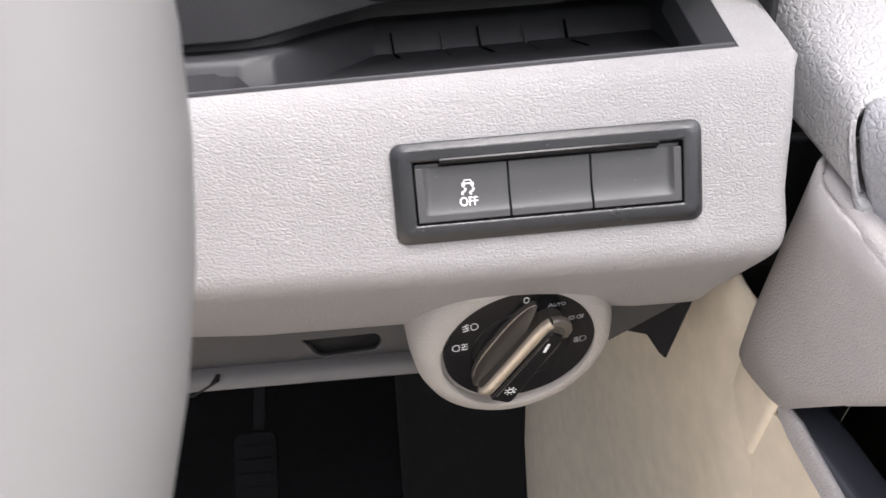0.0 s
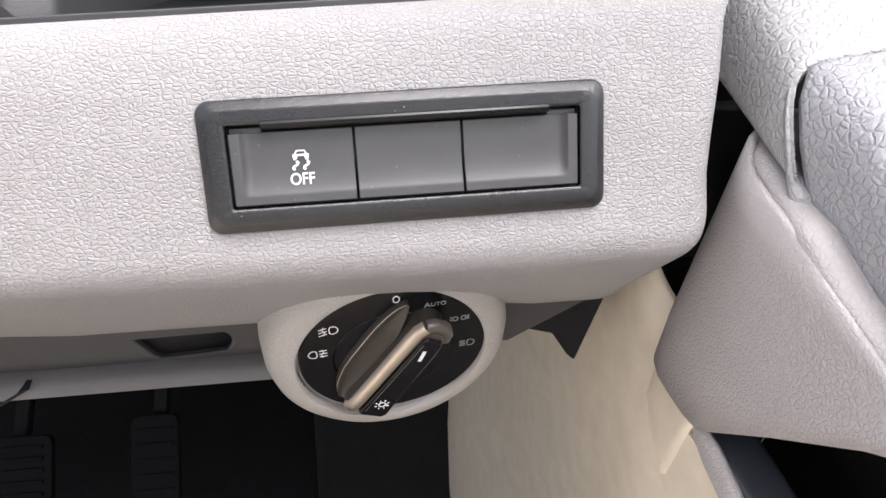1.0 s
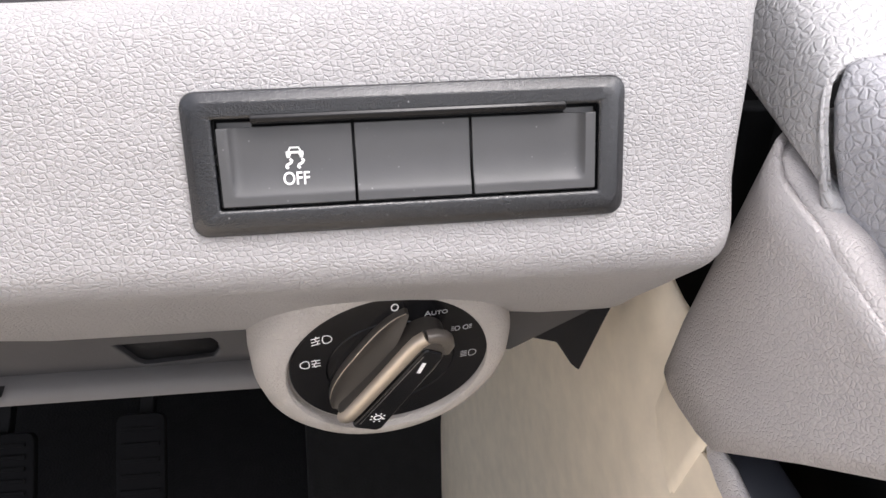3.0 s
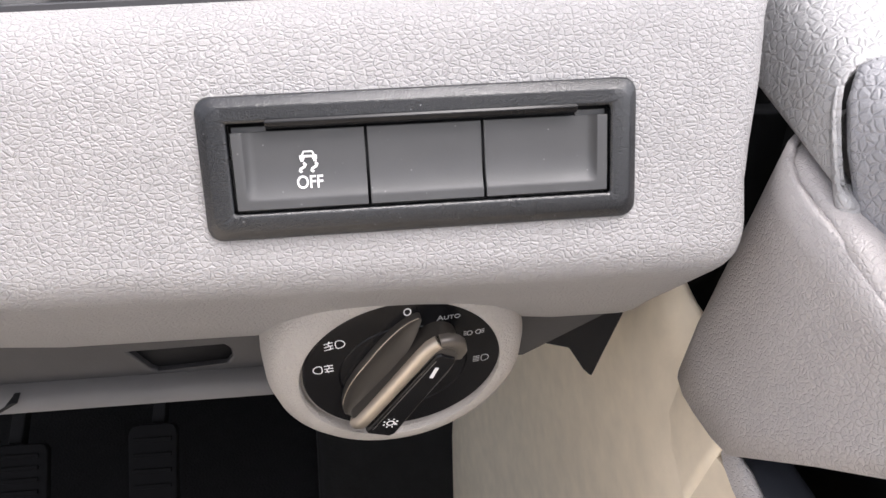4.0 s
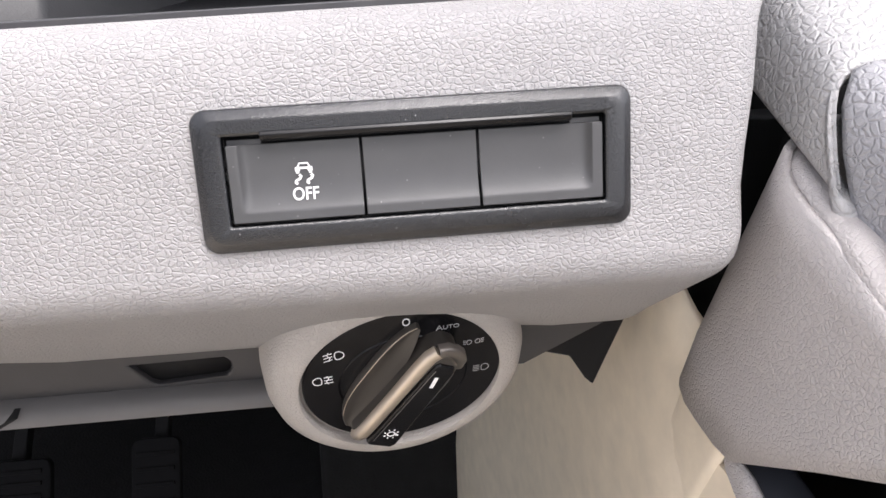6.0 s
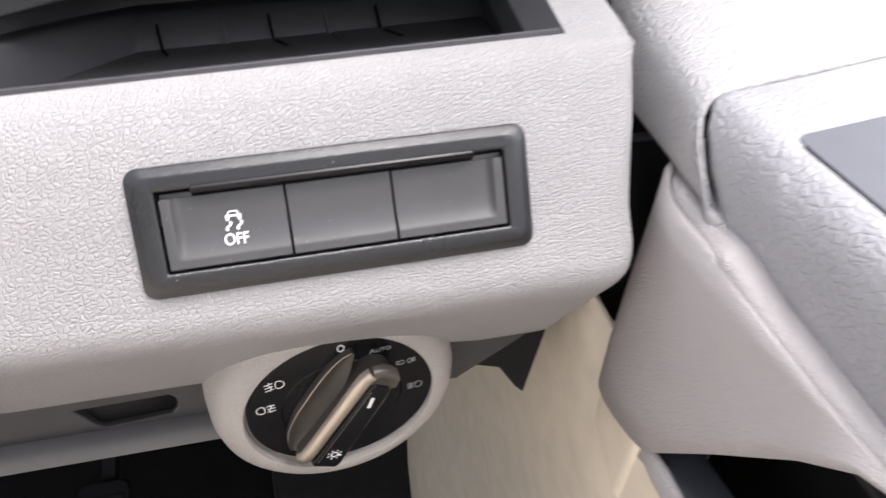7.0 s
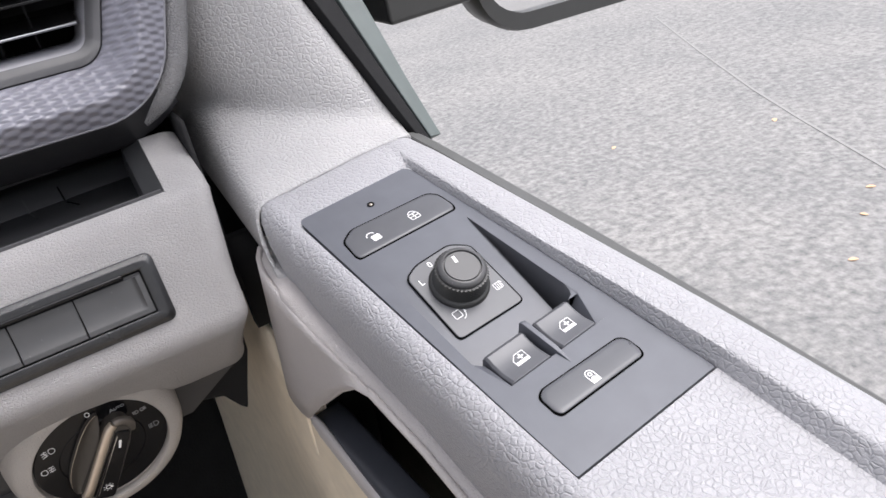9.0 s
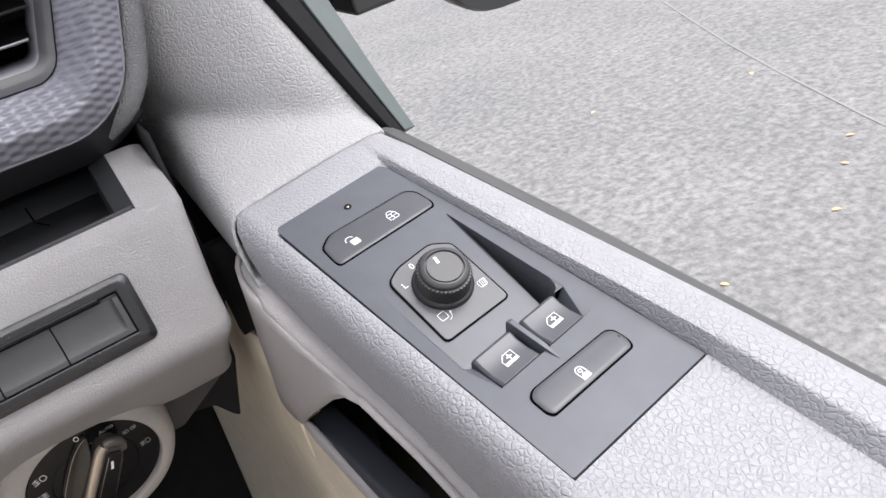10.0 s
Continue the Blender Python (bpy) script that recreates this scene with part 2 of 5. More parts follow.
def part(name, bm, mat, parent=None, label="", smooth=True, bevel=0.0, segments=2, subsurf=0):
    bmesh.ops.remove_doubles(bm, verts=bm.verts, dist=1e-7)
    bmesh.ops.recalc_face_normals(bm, faces=bm.faces)
    if smooth and not subsurf:
        for e in bm.edges:
            if len(e.link_faces) == 2 and e.calc_face_angle(0.0) > radians(48):
                e.smooth = False
    me = bpy.data.meshes.new(name)
    bm.to_mesh(me)
    bm.free()
    for p in me.polygons:
        p.use_smooth = smooth
    ob = link(name, me, mat, parent, label)
    if bevel:
        mod = ob.modifiers.new("bevel", "BEVEL")
        mod.width, mod.segments, mod.limit_method, mod.angle_limit = bevel, segments, "ANGLE", radians(28)
        mod.harden_normals = True
    if subsurf:
        mod = ob.modifiers.new("subsurf", "SUBSURF")
        mod.levels = mod.render_levels = subsurf
    return ob


def loft(rings, closed=True, caps=True):
    """A mesh through rings of equally many points."""
    bm = bmesh.new()
    vs = [[bm.verts.new(p) for p in r] for r in rings]
    k = len(rings[0])
    for a, b in zip(vs, vs[1:]):
        for i in range(k if closed else k - 1):
            j = (i + 1) % k
            bm.faces.new((a[i], a[j], b[j], b[i]))
    if caps and closed:
        bm.faces.new(vs[0])
        bm.faces.new(vs[-1][::-1])
    return bm


def prism(outline, z0, z1):
    """An outline in x and y, raised from z0 to z1."""
    return loft([[(x, y, z0) for x, y in outline], [(x, y, z1) for x, y in outline]])


def block(x0, x1, y0, y1, z0, z1):
    return prism([(x0, y0), (x1, y0), (x1, y1), (x0, y1)], z0, z1)


def rounded(x0, x1, y0, y1, r, n=5):
    """A rounded rectangle as an outline."""
    out = []
    for cx, cy, a0 in ((x1 - r, y1 - r, 0), (x0 + r, y1 - r, 90), (x0 + r, y0 + r, 180), (x1 - r, y0 + r, 270)):
        for i in range(n + 1):
            a = radians(a0 + 90 * i / n)
            out.append((cx + r * math.cos(a), cy + r * math.sin(a)))
    return out


def eased(outline, r, n=3):
    """An outline with its corners rounded off."""
    out = []
    for i, p in enumerate(outline):
        a, p, b = Vector(outline[i - 1]), Vector(p), Vector(outline[(i + 1) % len(outline)])
        d = min(r, (a - p).length * 0.45, (b - p).length * 0.45)
        s, e = p + (a - p).normalized() * d, p + (b - p).normalized() * d
        for k in range(n + 1):
            t = k / n
            q = s * (1 - t) ** 2 + p * (2 * t * (1 - t)) + e * t ** 2
            out.append((q.x, q.y))
    return out


def turned(profile, n=64):
    """A solid of revolution about z from (radius, height) pairs."""
    rings = [[(r * math.cos(2 * math.pi * i / n), r * math.sin(2 * math.pi * i / n), z) for i in range(n)] for r, z in profile]
    return loft(rings)


def sweep(path, section):
    """A section (across, up) carried along a path of points, upright."""
    rings = []
    pts = [Vector(p) for p in path]
    for i, p in enumerate(pts):
        d = (pts[min(i + 1, len(pts) - 1)] - pts[max(i - 1, 0)]).normalized()
        side = d.cross(Vector((0, 0, 1))).normalized()
        up = side.cross(d)
        rings.append([tuple(p + side * a + up * b) for a, b in section])
    return loft(rings)


def circle(cx, cy, r, n=14, a0=0, a1=360):
    return [(cx + r * math.cos(radians(a0 + (a1 - a0) * i / n)), cy + r * math.sin(radians(a0 + (a1 - a0) * i / n))) for i in range(n + 1)]


def strokes(lines, width, z=0.0, thick=0.00012):
    """Printed lines of one width, as thin raised ink."""
    bm = bmesh.new()
    for line in lines:
        pts = [Vector((x, y)) for x, y in line]
        shut = (pts[0] - pts[-1]).length < 1e-6 and len(pts) > 3
        if shut:
            pts = pts[:-1]
        n = len(pts)
        rows = []
        for i, p in enumerate(pts):
            a = pts[(i - 1) % n] if shut or i else p
            b = pts[(i + 1) % n] if shut or i < n - 1 else p
            d = (b - a).normalized()
            q = Vector((-d.y, d.x)) * width / 2
            rows.append([bm.verts.new((*(p + q * s), z + h)) for s, h in ((1, 0), (1, thick), (-1, thick), (-1, 0))])
        for i in range(n if shut else n - 1):
            a, b = rows[i], rows[(i + 1) % n]
            for j in range(3):
                bm.faces.new((a[j], a[j + 1], b[j + 1], b[j]))
    return bm


def filled(outlines, z=0.0, thick=0.00012):
    bm = bmesh.new()
    for o in outlines:
        lo = [bm.verts.new((x, y, z)) for x, y in o]
        hi = [bm.verts.new((x, y, z + thick)) for x, y in o]
        bm.faces.new(hi)
        for i in range(len(o)):
            j = (i + 1) % len(o)
            bm.faces.new((lo[i], lo[j], hi[j], hi[i]))
    return bm


def joined(*bms):
    out = bmesh.new()
    for b in bms:
        me = bpy.data.meshes.new("tmp")
        b.to_mesh(me)
        b.free()
        out.from_mesh(me)
        bpy.data.meshes.remove(me)
    return out


def moved(bm, m):
    bmesh.ops.transform(bm, matrix=m, verts=bm.verts)
    return bm


def lettering(name, text, size, mat, parent, m, weight=0.0):
    """A printed word in the built-in font, as a mesh."""
    cu = bpy.data.curves.new("word", "FONT")
    cu.body, cu.size, cu.align_x, cu.align_y, cu.extrude, cu.offset = text, size, "CENTER", "CENTER", 0.00008, weight
    tmp = bpy.data.objects.new("word", cu)
    scene.collection.objects.link(tmp)
    me = bpy.data.meshes.new_from_object(tmp.evaluated_get(bpy.context.evaluated_depsgraph_get()))
    bpy.data.objects.remove(tmp)
    bpy.data.curves.remove(cu)
    me.transform(m)
    return link(name, me, mat, parent)


# ---------------------------------------------------------------- ground and shell
bm = bmesh.new()
bmesh.ops.create_grid(bm, x_segments=2, y_segments=2, size=400)
tagged(part("ground", bm, asphalt(), smooth=False), "worn pale grey asphalt with fine light stones", "ground", kind="structure")

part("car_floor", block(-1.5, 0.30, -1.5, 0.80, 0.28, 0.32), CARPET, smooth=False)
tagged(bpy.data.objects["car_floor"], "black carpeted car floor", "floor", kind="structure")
# out of view, added to throw light onto kick panel and door card
tagged(part("bounce_block", block(-1.5, 0.24, -1.5, -0.12, 0.32, 0.62), BOUNCE_BEIGE, smooth=False), "unseen pale block behind the footwell, added to bounce light forward", "floor", kind="structure")
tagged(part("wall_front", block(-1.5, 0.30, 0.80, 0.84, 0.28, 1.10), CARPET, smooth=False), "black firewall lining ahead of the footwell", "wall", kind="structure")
# left and rear walls are unseen and kept low to admit light
tagged(part("wall_left", block(-1.56, -1.5, -1.5, 0.84, 0.28, 0.34), LINING, smooth=False), "unseen grey lining of the far car side, cut low for light", "wall", kind="structure")
tagged(part("wall_rear", block(-1.56, 0.36, -1.56, -1.5, 0.28, 1.05), LINING, smooth=False), "unseen grey lining behind the seats, cut low for light", "wall", kind="structure")
# unseen roof, its opening invented to let light in; pillars, sides
bm = joined(block(-1.5, 0.24, -1.5, -1.40, 1.64, 1.68), block(-1.5, 0.24, -0.46, -0.36, 1.64, 1.68), block(-1.5, -1.25, -1.40, -0.46, 1.64, 1.68), block(0.08, 0.24, -1.40, -0.46, 1.64, 1.68))
tagged(part("ceiling", bm, LINING, smooth=False), "unseen grey fabric headlining, its opening added to let light in", "ceiling", kind="structure")
tagged(part("wall_right", block(0.30, 0.34, -1.5, -0.62, 0.28, 1.64), LINING, smooth=False), "grey lining behind the driver's door", "wall", kind="structure")
# pillar out of view, set to keep light off the quarter panel
tagged(part("pillar_trim", loft([[(x + 0.20, y + 0.36, 1.10) for x, y in rounded(0.02, 0.12, 0, 0.14, 0.02, 3)], [(x + 0.08, y - 0.46, 1.66) for x, y in rounded(0.04, 0.16, 0, 0.12, 0.02, 3)]]), LINING), "unseen grey windscreen pillar trim, placed to shade the quarter panel", "trim", kind="structure")


# ---------------------------------------------------------------- dashboard
dashboard = thing("dashboard", "light grey and charcoal car dashboard with an open storage tray", "dashboard")
FACE = 0.285           # how far the face leans, metres of depth a metre of height


def fascia_ring(x, cut, inset=0.0, sweepback=0.0):
    """One section of the fascia in y and z; cut: with the tray's room taken out of its top."""
    top = [(0.100, 1.0), (0.030, 1.0)] if cut else [(0.078, 1.0668), (0.032, 1.0477)]
    lip = [(0.0255, 1.0450), (0.0205, 1.0435), (0.0160, 1.0400), (0.0132, 1.0350)]
    face = [(0.0005 + FACE * (z - 1.0), z) for z in (1.020, 1.000, 0.986)]
    # the foot rolls under on a soft arc and runs back and down to the lower panel
    fold = []
    for k in range(8):
        a = radians(-105.9 + 60.9 * k / 7)
        fold.append((0.00580 + 0.0150 * math.sin(a), 0.96930 - 0.0150 * math.cos(a)))
    under = [(0.0120, 0.9415), (0.0300, 0.9240), (0.0440, 0.9110), (0.0490, 0.9070), (0.0520, 0.9064), (0.0570, 0.9090), (0.100, 0.930)]
    pts = top + lip + face + fold + under
    cy, cz = 0.045, 1.0
    out = []
    for y, z in pts:
        dy, dz = cy - y, cz - z
        d = math.hypot(dy, dz)
        soft = inset * (0.35 if not cut and len(out) < 4 else 1.0)
        out.append((x, y + (0 if len(out) < 2 else dy / d * soft) + sweepback, z + dz / d * soft))
    return out


rings = [fascia_ring(x, True, 0, max(0.0, (-0.14 - x)) * 0.10) for x in (-0.62, -0.45, -0.30, -0.20, -0.14, -0.08, -0.06, -0.045, -0.03, -0.015, 0.0, 0.015, 0.03, 0.045, 0.06, 0.0850)]
rings += [fascia_ring(x, False) for x in (0.0852, 0.092)]
R = 0.0115
for i in range(1, 9):
    a = math.pi / 2 * i / 8
    rings.append(fascia_ring(0.092 + R * math.sin(a), False, R * (1 - math.cos(a)) * 1.0))
# the right end runs back level and its lower corner is cut off
bm = loft(rings)
for v in bm.verts:
    if v.co.z > 1.030:
        v.co.z -= 0.024 * max(0.0, 0.0835 - v.co.x) * min(1.0, (v.co.z - 1.030) / 0.012)
    if v.co.z < 0.950 and v.co.y < 0.09:
        # lifted where the round switch comes through
        v.co.z += 0.0050 * max(0.0, 1 - ((v.co.x + 0.002) / 0.055) ** 2) * min(1.0, (0.950 - v.co.z) / 0.015)
    if v.co.z < 0.966 and v.co.x > 0.04:
        v.co.x -= 0.0075 * min(1.0, (0.966 - v.co.z) / 0.035) * min(1, (v.co.x - 0.04) / 0.05)
    if v.co.x > 0.086:
        v.co.x += 0.0060 * min(1.0, max(0.0, (v.co.z - 0.985) / 0.055)) * min(1.0, max(0.0, (0.075 - v.co.y) / 0.03))
    if v.co.x > 0.086 and v.co.y > 0.03:
        v.co.x += 0.004 * (v.co.y - 0.03) / 0.05
part("fascia", bm, TRIM, dashboard, "light grey grained fascia")

# tray: liner with rim, floor, back wall and low ribs
rim_y, rim_z = 0.0262, 1.0452
front = [(-0.60, rim_y + 0.030, rim_z), (-0.30, rim_y + 0.012, rim_z), (-0.14, rim_y, rim_z), (0.0, rim_y, rim_z), (0.0835, rim_y, rim_z)]
# front rim takes a lighter grey, its sheen put into the colour
part("tray_rim", sweep([(x, y + 0.0005, z + 0.0004 - 0.024 * (0.0835 - x)) for x, y, z in front], [(-0.0022, -0.008), (-0.0022, 0.0008), (0.0014, 0.0012), (0.0018, -0.008)]), VENTRIM, dashboard, "charcoal tray rim", bevel=0.0004)
ring0 = [(0.0740, 0.0255, 1.0400), (0.0853, 0.0245, 1.0450), (0.0853, 0.0860, 1.0702), (0.0740, 0.0860, 1.0630)]
part("tray_rim", loft([[(x, y, z) for x, y, z in ring0], [(x - 0.002, y, z - 0.012) for x, y, z in ring0]]), TRAYRIM, dashboard, "charcoal tray rim", bevel=0.0006)
part("tray_floor", loft([[(x, 0.028, 1.030), (x, 0.120, 1.038), (x, 0.120, 1.030), (x, 0.028, 1.022)] for x in (-0.60, -0.2, 0.082)]), TRAYMAT, dashboard)
back = [(-0.60, 0.062), (-0.125, 0.046), (-0.1110, 0.0545), (-0.1000, 0.0735), (-0.0880, 0.0900), (-0.0691, 0.1105), (-0.0080, 0.1150), (0.0835, 0.1230)]
part("tray_back", loft([[(x, y - 0.012, 1.030), (x, y - 0.004, 1.0470), (x, y, 1.0505), (x, y + 0.014, 1.0520), (x, y + 0.016, 1.030)] for x, y in back]), TRAYMAT, dashboard, bevel=0.0020)
part("tray_back", loft([[(x, y + 0.012, 1.050), (x, y + 0.016, 1.075), (x, y + 0.03, 1.10), (x, y + 0.04, 1.05)] for x, y in back]), TRAYMAT, dashboard)
part("tray_end", loft([[(x, 0.026, 1.02), (x, 0.026, 1.039), (x, 0.090, 1.064), (x, 0.15, 1.075), (x, 0.15, 1.02)] for x in (0.0772, 0.0845)]), TRAYMAT, dashboard)
# black strips for the shade in joints down the back wall and across the floor, and low ribs between them
for x0, x1, mat, name in ((-0.0606, -0.0540, JOINT_SHADE, "tray_joint"), (-0.0160, -0.0050, JOINT_SHADE, "tray_joint"), (0.0300, 0.0440, JOINT_SHADE, "tray_joint"), (-0.0350, -0.0290, TRAYMAT, "tray_rib"), (0.0080, 0.0170, TRAYMAT, "tray_rib")):
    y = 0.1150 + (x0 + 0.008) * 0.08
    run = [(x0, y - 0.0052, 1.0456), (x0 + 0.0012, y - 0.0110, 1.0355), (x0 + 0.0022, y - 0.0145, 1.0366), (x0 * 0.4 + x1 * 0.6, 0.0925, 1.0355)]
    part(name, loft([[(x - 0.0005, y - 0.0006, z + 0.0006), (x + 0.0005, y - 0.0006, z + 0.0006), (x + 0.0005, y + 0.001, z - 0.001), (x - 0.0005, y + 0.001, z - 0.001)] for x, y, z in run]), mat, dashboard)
# hood that hangs from the pod and comes forward beside the column
part("tray_hood", loft([[(x, y, z), (x, y + 0.0022, z - 0.0004), (x, y + 0.020, z + 0.004), (x, y + 0.020, z + 0.030), (x, y + 0.004, z + 0.026)] for x, y, z in ((-0.60, 0.050, 1.0570), (-0.130, 0.0500, 1.0560), (-0.1185, 0.0530, 1.0560), (-0.1050, 0.0590, 1.0580), (-0.0860, 0.0690, 1.0610), (-0.0660, 0.0765, 1.0640), (-0.0560, 0.0775, 1.0648))]), HOOD, dashboard, "black hood over the tray", bevel=0.0012)
# charcoal side cheek where the tray meets the column cover
part("tray_cheek", loft([[(-0.60, 0.050, 1.020), (-0.60, 0.045, 1.031), (-0.60, 0.16, 1.10)], [(-0.30, 0.036, 1.026), (-0.30, 0.032, 1.037), (-0.30, 0.12, 1.08)],
                         [(-0.134, 0.029, 1.034), (-0.134, 0.0275, 1.0410), (-0.140, 0.108, 1.066)], [(-0.116, 0.0285, 1.032), (-0.124, 0.0275, 1.0405), (-0.134, 0.100, 1.058)]]), HOOD, dashboard, bevel=0.001)


# upper pod round the air vent; its right end sweeps up and out
POD = [(0.100, 1.0615), (0.0790, 1.0640), (0.0768, 1.0655), (0.0650, 1.0790), (0.0600, 1.0835)]           # smooth foot, y and z
SKINP = [(0.0600, 1.0835), (0.0568, 1.0890), (0.0540, 1.0945), (0.0528, 1.0972), (0.0526, 1.0986), (0.0533, 1.0998), (0.0565, 1.1030), (0.0620, 1.1078), (0.0690, 1.1145), (0.0730, 1.1165)]


def pod_rings(profile):
    rings = []
    for x in (-0.62, -0.40, -0.20, -0.10, 0.0, 0.040, 0.070):
        rings.append([(x, y, z) for y, z in profile])
    cx, cz = 0.070, 1.1360
    for i in range(1, 11):
        a = radians(6.8 * i)
        rings.append([(cx + (cz - z) * math.sin(a), y + 0.010 * (1 - math.cos(a)), cz - (cz - z) * math.cos(a)) for y, z in profile])
    a = radians(68)
    dx, dz = math.cos(a), math.sin(a)
    for s in (0.03, 0.07, 0.12):
        rings.append([(cx + (cz - z) * math.sin(a) + s * dx, y + 0.0063 + 0.35 * s, cz - (cz - z) * math.cos(a) + s * dz) for y, z in profile])
    return rings


foot = pod_rings([(y, z) for y, z in POD] + [(0.13, 1.087), (0.13, 1.0615)])
part("pod_foot", loft(foot[:13]), PODBLACK, dashboard, "smooth black pod foot")
tube = [(0.0700 + 0.0098 * math.cos(radians(a)), 1.0765 + 0.0080 * math.sin(radians(a))) for a in range(0, 360, 24)]
slim = [(0.0740 + 0.0040 * math.cos(radians(a)), 1.0750 + 0.0060 * math.sin(radians(a))) for a in range(0, 360, 24)]
full, thin = pod_rings(tube), pod_rings(slim)
ease = (0.0, 0.35, 0.7, 0.9, 1.0)
taper = [[tuple(Vector(p).lerp(Vector(q), f)) for p, q in zip(thin[9 + k], full[9 + k])] for k, f in enumerate(ease)]
part("pod_piping", loft(taper + full[14:]), PIPING, dashboard, "charcoal leather piping round the pod end")
part("seam_line", loft(pod_rings([(0.0606, 1.0828), (0.0597, 1.0831), (0.0593, 1.0837), (0.0598, 1.0842), (0.0620, 1.0836)])), VENT, dashboard, "thin pale seam")
part("pod_skin", loft(pod_rings([(y, z) for y, z in SKINP] + [(0.13, 1.1165), (0.13, 1.085)]), True), SKIN, dashboard, "skin embossed with small lozenges, sky sheen put into its grey")
gap = pod_rings([(0.0750, 1.1160), (0.0750, 1.1180), (0.12, 1.1180), (0.12, 1.1160)])
part("vent_gap", loft(gap), DARK, dashboard)

air_vent = part("air_vent", loft(pod_rings([(0.0735, 1.1176), (0.0748, 1.1208), (0.0753, 1.1217), (0.0793, 1.1259), (0.0803, 1.1267), (0.0870, 1.1290), (0.115, 1.1290), (0.115, 1.1176)])), VENT, dashboard, "grey framed air vent", bevel=0.0008)
part("vent_rim", loft(pod_rings([(0.0731, 1.1173), (0.0744, 1.1209), (0.0750, 1.1219), (0.0786, 1.1257), (0.0798, 1.1252), (0.0790, 1.1173)])), VENTRIM, air_vent, "mid grey outer vent rim", bevel=0.0004)
part("vent_throat", loft([[(x, 0.130, 1.128), (x, 0.130, 1.26), (x, 0.133, 1.26), (x, 0.133, 1.128)] for x in (-0.62, 0.15)]), DARK, air_vent)
for z, tilt, xe in ((1.1400, 0.006, 0.0795), (1.1560, 0.006, 0.0860), (1.1720, 0.006, 0.0920)):
    part("slat", loft([[(x, 0.080, z), (x, 0.080, z + 0.0014), (x, 0.118, z + 0.0014 + tilt), (x, 0.118, z + tilt)] for x in (-0.62, xe)]), GLOSS, air_vent, bevel=0.0003)
part("chrome_strip", loft([[(x, 0.0792, 1.1398), (x, 0.0784, 1.1410), (x, 0.0796, 1.1420), (x, 0.0812, 1.1402)] for x in (-0.62, 0.0780)]), CHROME, air_vent, "bright chrome strip")
for x in (-0.05, -0.02, 0.01, 0.035, 0.055):
    part("vane", block(x - 0.0006, x + 0.0006, 0.090, 0.128, 1.131, 1.20), DARK, air_vent)
# unseen dash top that closes the pod; right end extended to shade the quarter panel
part("dash_top", loft([[(x, 0.108, 1.200), (x, 0.14, 1.225), (x, 0.80, 1.12), (x, 0.80, 1.08), (x, 0.13, 1.15)] for x in (-1.5, -0.62, 0.10, 0.155)] + [[(0.200, 0.085, 1.205), (0.200, 0.13, 1.225), (0.200, 0.80, 1.12), (0.200, 0.80, 1.08), (0.200, 0.14, 1.19)]]), PODBLACK, dashboard)
# black blocks added for the shade between dash and door, also stopping leaks
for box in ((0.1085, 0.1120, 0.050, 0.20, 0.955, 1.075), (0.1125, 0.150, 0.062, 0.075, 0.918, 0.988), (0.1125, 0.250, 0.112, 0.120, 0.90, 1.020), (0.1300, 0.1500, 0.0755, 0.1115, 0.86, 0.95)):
    part("end_gap_shade", block(*box), DARK, dashboard, "black block for the shade in the gap between dash and door")
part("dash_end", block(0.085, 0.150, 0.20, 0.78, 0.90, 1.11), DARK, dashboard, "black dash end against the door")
part("inner_body", block(-0.62, 0.070, 0.098, 0.50, 0.93, 1.03), DARK, dashboard)
part("inner_body", block(-1.5, -0.62, 0.05, 0.50, 0.80, 1.20), DARK, dashboard)
part("inner_body", block(-0.62, 0.090, 0.131, 0.50, 1.03, 1.15), DARK, dashboard)

# lower panel under the fascia, with its slot and bright lower lip
slot = [(-0.1225, 0.8930), (-0.0820, 0.8940), (-0.0798, 0.8910), (-0.0800, 0.8860), (-0.0830, 0.8820), (-0.1130, 0.8795), (-0.1160, 0.8815)]
xs0, zt, zb = -0.300, 0.9400, 0.8745


def lower_y(z):
    return 0.0520 + (0.94 - z) * 0.22


bm = bmesh.new()
outer = [(xs0 - 0.018, zt), (0.100, zt), (0.0965, 0.9065), (0.050, zb), (xs0, zb)]
ov = [bm.verts.new((x, lower_y(z), z)) for x, z in outer]
sv = [bm.verts.new((x, lower_y(z), z)) for x, z in slot]
sd = [bm.verts.new((x + (0.001 if x < -0.09 else -0.001), lower_y(z) + 0.022, z)) for x, z in slot]
bm.faces.new((ov[0], ov[1], ov[2], sv[1], sv[0]))
bm.faces.new((ov[2], ov[3], sv[4], sv[3], sv[2], sv[1]))
bm.faces.new((ov[3], ov[4], sv[5], sv[4]))
bm.faces.new((ov[4], ov[0], sv[0], sv[6], sv[5]))
for i in range(7):
    bm.faces.new((sv[i], sv[(i + 1) % 7], sd[(i + 1) % 7], sd[i]))
lower_panel = part("lower_panel", bm, SHADED_TRIM, dashboard, "smooth lower panel, its grey darkened for shade", bevel=0.0012)
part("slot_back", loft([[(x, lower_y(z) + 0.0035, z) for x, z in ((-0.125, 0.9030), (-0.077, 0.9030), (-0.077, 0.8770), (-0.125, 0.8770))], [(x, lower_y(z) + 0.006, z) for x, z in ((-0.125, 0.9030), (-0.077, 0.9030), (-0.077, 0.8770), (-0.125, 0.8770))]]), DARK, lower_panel)
